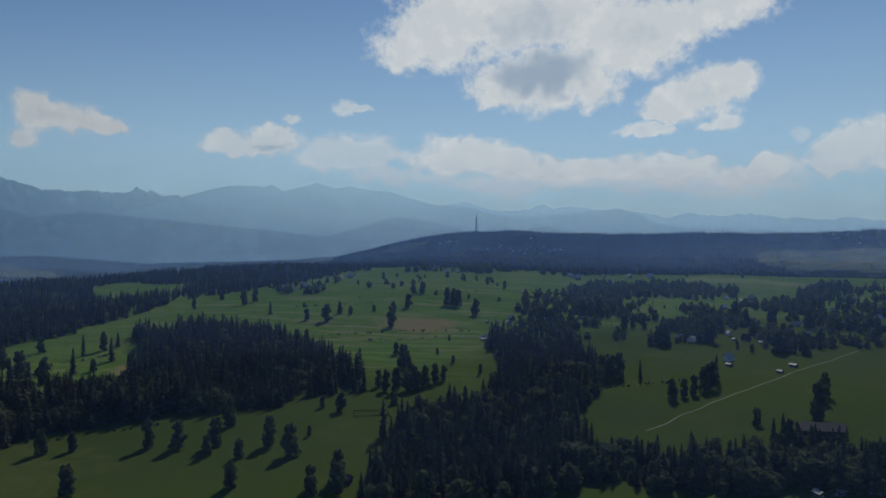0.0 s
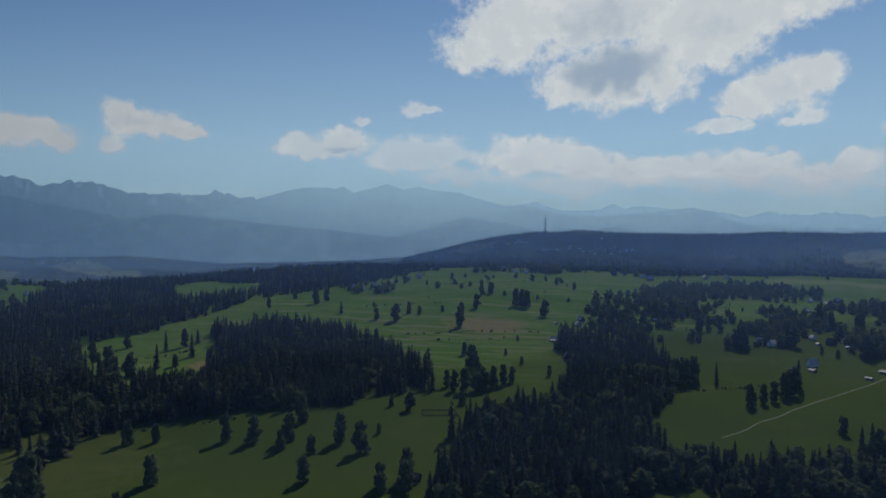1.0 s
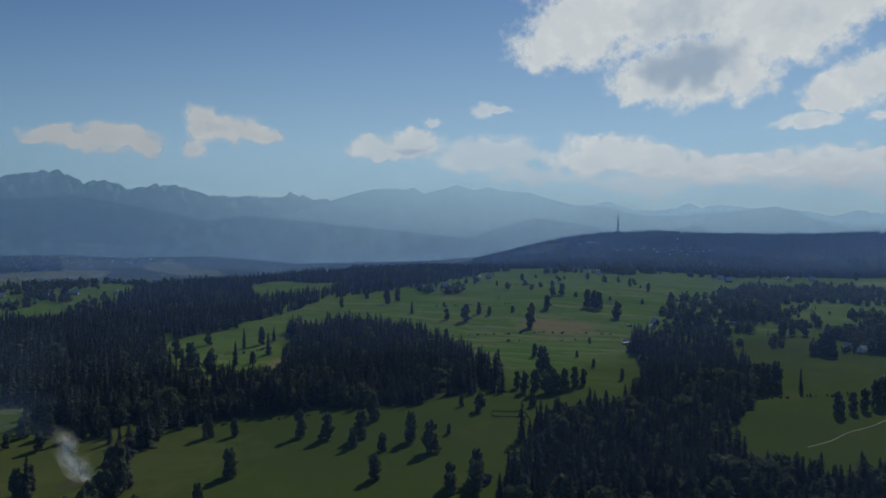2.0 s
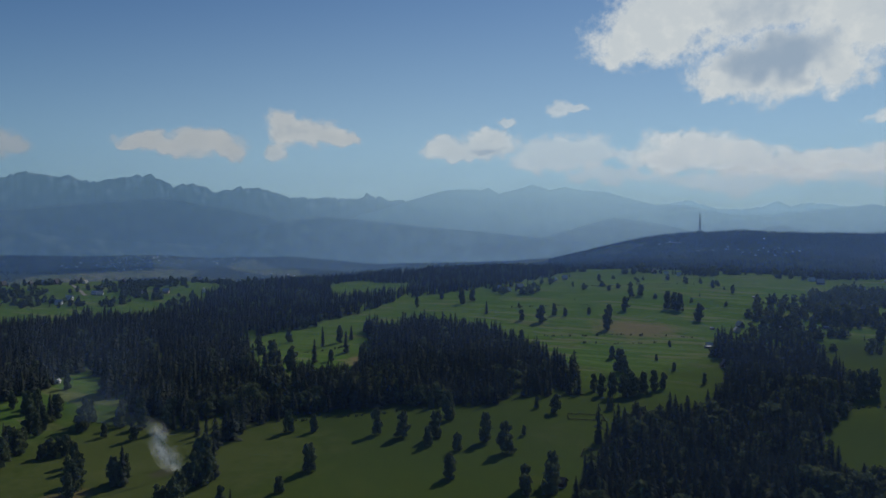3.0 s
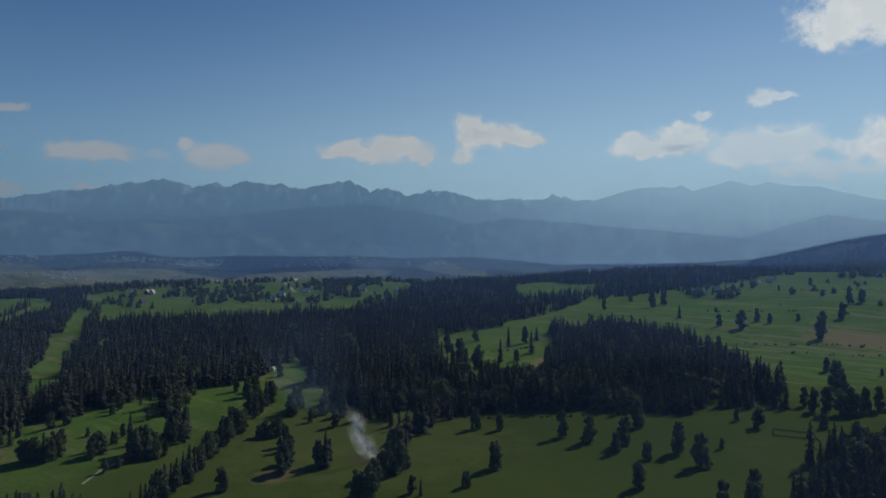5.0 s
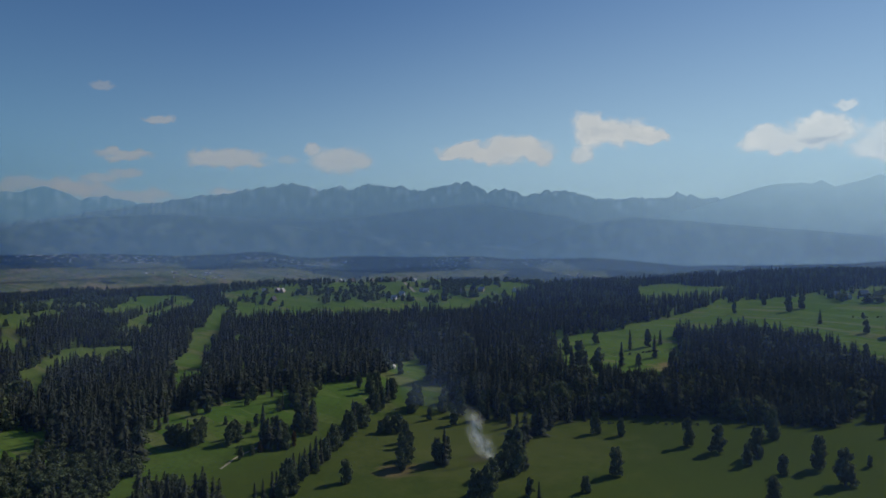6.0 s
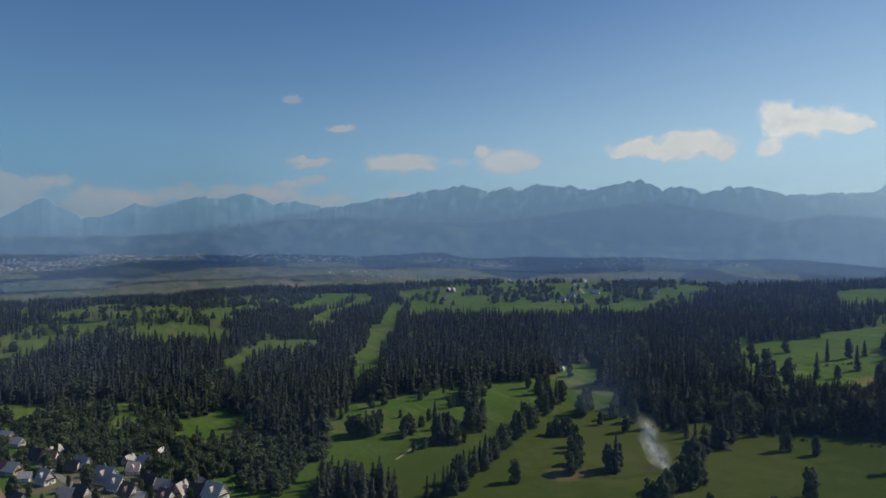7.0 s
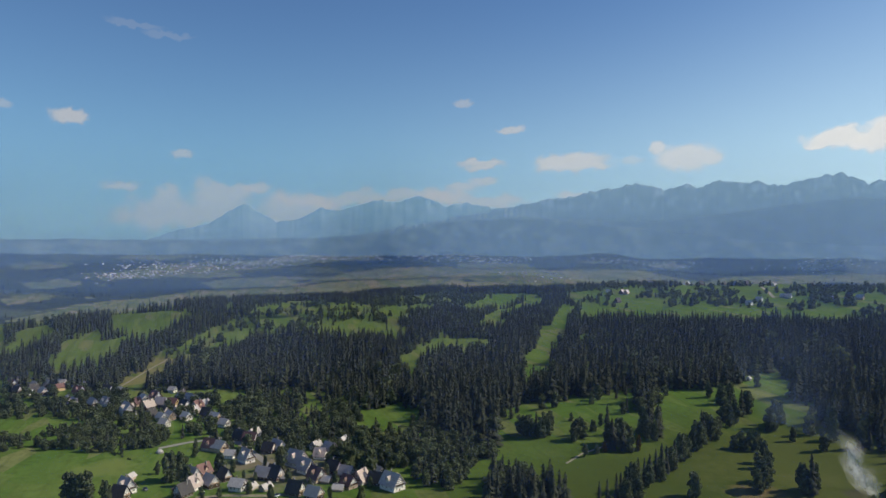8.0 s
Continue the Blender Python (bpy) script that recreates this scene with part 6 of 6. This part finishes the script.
def pen(x, y, turn, w, d):
    """A fold of posts and rails round trampled ground."""
    top = new("fence")
    p = lay(x, y)
    top.matrix_world = pose(p.x, p.y, p.z, 0, 0, turn)
    inv = top.matrix_world.inverted()
    corners = [Vector((-w / 2, -d / 2, 0)), Vector((w / 2, -d * 0.42, 0)), Vector((w * 0.46, d / 2, 0)), Vector((-w * 0.5, d * 0.4, 0))]

    def on_grass(c, up):
        q = top.matrix_world @ c
        return inv @ Vector((q.x, q.y, float(ground_at(q.x, q.y)) + up))
    for a, b in zip(corners, corners[1:] + corners[:1]):
        n = max(2, int((b - a).length / 2.6))
        for i in range(n):
            c = a.lerp(b, i / n)
            bm = bmesh.new()
            rod(bm, on_grass(c, -0.3), on_grass(c, 1.5), 0.14, 0.12, 5)
            part("post", bm, LOGS, top)
        for up in (0.5, 0.9, 1.3):
            for i in range(n):
                bm = bmesh.new()
                rod(bm, on_grass(a.lerp(b, i / n), up), on_grass(a.lerp(b, (i + 1) / n), up), 0.10, 0.10, 4)
                part("rail", bm, LOGS, top)
    tagged(top, "dark wooden post and rail fence round a fold", "fence", "folds on the meadow")


pen(-51, 493, 10, 25, 16)
pen(-40, 416, 0, 11, 15)


def hay_bale(x, y):
    top = new("fodder_stack")
    p = lay(x, y)
    top.matrix_world = pose(p.x, p.y, p.z)
    bm = bmesh.new()
    bmesh.ops.create_uvsphere(bm, u_segments=18, v_segments=10, radius=2.3)
    for v in bm.verts:
        v.co.z = max(v.co.z, 0) * 1.05 - 0.1
    part("cover", bm, PALE_ROOF, top, smooth=True)
    bm = bmesh.new()
    bmesh.ops.create_cone(bm, cap_ends=True, segments=18, radius1=2.4, radius2=2.35, depth=1.2, matrix=Matrix.Translation((0, 0, 0.3)))
    part("base", bm, STONE, top)
    tagged(top, "round fodder stack under a pale grey cover", "fodder stack")


hay_bale(-487, -23)


# ---- smoke of the meadow fire ----
def smoke_material(name, thick, color, size, full, gone, axis=None):
    """Smoke: thinning upwards from full to gone, torn by noise of that size."""
    n = Nodes(name)
    co = n.add("TexCoord").outputs["Object"]
    a = n.noise(co, 1 / size, 7, 0.68)
    sep = n.add("SeparateXYZ")
    n.link(co, sep.inputs[0])
    high = n.span(sep.outputs["Z"], full, gone, 1.0, 0.0)
    alpha = n.math("MULTIPLY", n.math("MULTIPLY", n.span(a, 0.25, 0.70), high), thick)
    if axis:  # thickest along a leaning axis: start, lean, half width, and where it begins
        across = n.add("VectorMath")
        across.operation = "DOT_PRODUCT"
        n.link(co, across.inputs[0])
        across.inputs[1].default_value = (-0.78, -0.62, 0)
        sway = n.math("MULTIPLY", n.math("SUBTRACT", n.noise(co, 0.38 / size, 3, 0.5), 0.5), axis[2] * 2.2)
        off = n.math("ADD", n.math("SUBTRACT", across.outputs["Value"], n.math("ADD", n.math("MULTIPLY", sep.outputs["Z"], axis[1]), axis[0])), sway)
        torn = n.math("ADD", n.math("DIVIDE", n.math("ABSOLUTE", off), axis[2]), n.math("MULTIPLY", n.math("SUBTRACT", a, 0.5), 1.7))
        alpha = n.math("MULTIPLY", alpha, n.math("MULTIPLY", n.span(torn, 0.10, 1.0, 1.0, 0.0), n.span(sep.outputs["Z"], axis[3], axis[4])))
    d, t, mx = n.add("BsdfDiffuse"), n.add("BsdfTranslucent"), n.add("MixShader")
    d.inputs[0].default_value = t.inputs[0].default_value = (*color, 1)
    mx.inputs[0].default_value = 0.5
    n.link(d.outputs[0], mx.inputs[1]), n.link(t.outputs[0], mx.inputs[2])
    clear, m = n.add("BsdfTransparent"), n.add("MixShader")
    n.link(alpha, m.inputs[0]), n.link(clear.outputs[0], m.inputs[1]), n.link(mx.outputs[0], m.inputs[2])
    n.link(m.outputs[0], n.out.inputs[0])
    return n.mat


def plume(name, spine, material, label, seed, lump):
    """A billowing column along a bent spine of (along, up, radius)."""
    top = [(s, z, r) for s, z, r in spine]
    rows, n = [], 28
    count = 44
    along = np.linspace(0, len(top) - 1, count)
    base = lay(-258, 321)
    side = Vector((-0.78, -0.62, 0))
    for i, u in enumerate(along):
        s, z, r = (float(np.interp(u, range(len(top)), [q[k] for q in top])) for k in range(3))
        for j in range(n):
            a = 2 * math.pi * j / n
            q = side * (s + r * math.cos(a)) + Vector((0.62, -0.78, 0)) * r * math.sin(a) + Vector((0, 0, z))
            q += noise.noise_vector(q * (0.9 / lump) + Vector((seed, 0, 0))) * r * (0.75 if lump < 9 else 0.3) + noise.noise_vector(q * (2.4 / lump)) * r * (0.30 if lump < 9 else 0.06)
            rows.append((q.x, q.y, max(q.z, 0.2)))
    f = [(n * i + j, n * i + (j + 1) % n, n * (i + 1) + (j + 1) % n, n * (i + 1) + j) for i in range(count - 1) for j in range(n)]
    ob = new(name, mesh_from(name, rows, f, material, True))
    ob.location = base
    tagged(ob, label, "smoke", kind="stuff")


WHITE_SMOKE = smoke_material("white_smoke", 0.74, (0.88, 0.9, 0.92), 4.5, 16, 30, (-0.4, 0.46, 6.6, 0.2, 2.0))
THIN_SMOKE = smoke_material("thin_smoke", 0.085, (0.34, 0.50, 0.86), 34.0, 30, 118, (16, 0.30, 33.0, 18.0, 40.0))
SPINE = [(0, 0, 4.5), (1, 4, 7.0), (3.5, 9, 9.0), (7, 15, 10.0), (10, 20, 10.0), (13, 25, 9.6), (17, 31, 9.0)]
plume("smoke_plume", SPINE, WHITE_SMOKE, "thick white smoke rising from a small meadow fire", 3, 9.5)
plume("smoke_drift", [(8, 24, 5), (16, 28, 14), (26, 38, 24), (34, 60, 31), (42, 90, 34), (50, 120, 36)], THIN_SMOKE, "thin bluish smoke drifting from the fire", 5, 30.0)


# ---- shrubs along the field edges ----
def shrub_rows():
    g = np.random.default_rng(77)
    xs, ys = [], []
    for name, line in WAYS.items():
        if name.startswith("hedge"):
            for (ax, ay), (bx, by) in zip(line, line[1:]):
                k = max(3, int(math.hypot(bx - ax, by - ay) / 3.5))
                u = g.random(k)
                xs += list(ax + (bx - ax) * u + g.normal(0, 1.2, k))
                ys += list(ay + (by - ay) * u + g.normal(0, 1.2, k))
    xs, ys = np.array(xs), np.array(ys)
    plant("hedgerow", LEAFY_MID, xs, ys, g.uniform(0.8, 3.0, len(xs)), LEAVES, "low dark shrubs along the field edges", 78)


shrub_rows()


# ---- cars by the houses ----
def car(paint, label):
    top = new("car")
    bm = bmesh.new()
    v = box(bm, -0.9, 0.9, -2.1, 2.1, 0.35, 0.95)
    for q in v[4:]:
        q.co.x *= 0.94
        q.co.y *= 0.97
    part("body", bm, paint, top)
    bm = bmesh.new()
    v = box(bm, -0.82, 0.82, -1.5, 1.1, 0.95, 1.5)
    for q in v[4:]:
        q.co.x *= 0.82
        q.co.y *= 0.72
    part("cabin", bm, PANE, top, "dark glass cabin")
    for x in (-0.85, 0.85):
        for y in (-1.3, 1.3):
            bm = bmesh.new()
            rod(bm, (x - 0.1, y, 0.33), (x + 0.1, y, 0.33), 0.33, 0.33, 12)
            part("wheel", bm, DARK_ROOF, top)
    return tagged(top, label, "car", "cars parked in the village")


def park_cars():
    g = random.Random(9)
    kinds = [car(SHEET, "white car parked beside the village houses"), car(STEEL, "grey car parked beside the village houses"), car(RED_ROOF, "red car parked beside the village houses")]
    spots = [(x, y) for x, y, _ in HOUSES["near"]]
    used, later = set(), []
    for i, (x, y) in enumerate(spots):
        if i % 2:
            continue
        a = g.uniform(0, 6.28)
        p = lay(x + 9.5 * math.cos(a), y + 9.5 * math.sin(a))
        if min(math.hypot(p.x - hx, p.y - hy) for hx, hy in spots) < 7.5:
            continue
        m = pose(p.x, p.y, p.z, 0, 0, g.uniform(0, 360))
        ob = kinds[i // 2 % 3]
        if ob in used:
            copy_thing(ob, m)
        else:
            used.add(ob)
            later.append((ob, m))
    for ob, m in later:
        ob.matrix_world = m


park_cars()
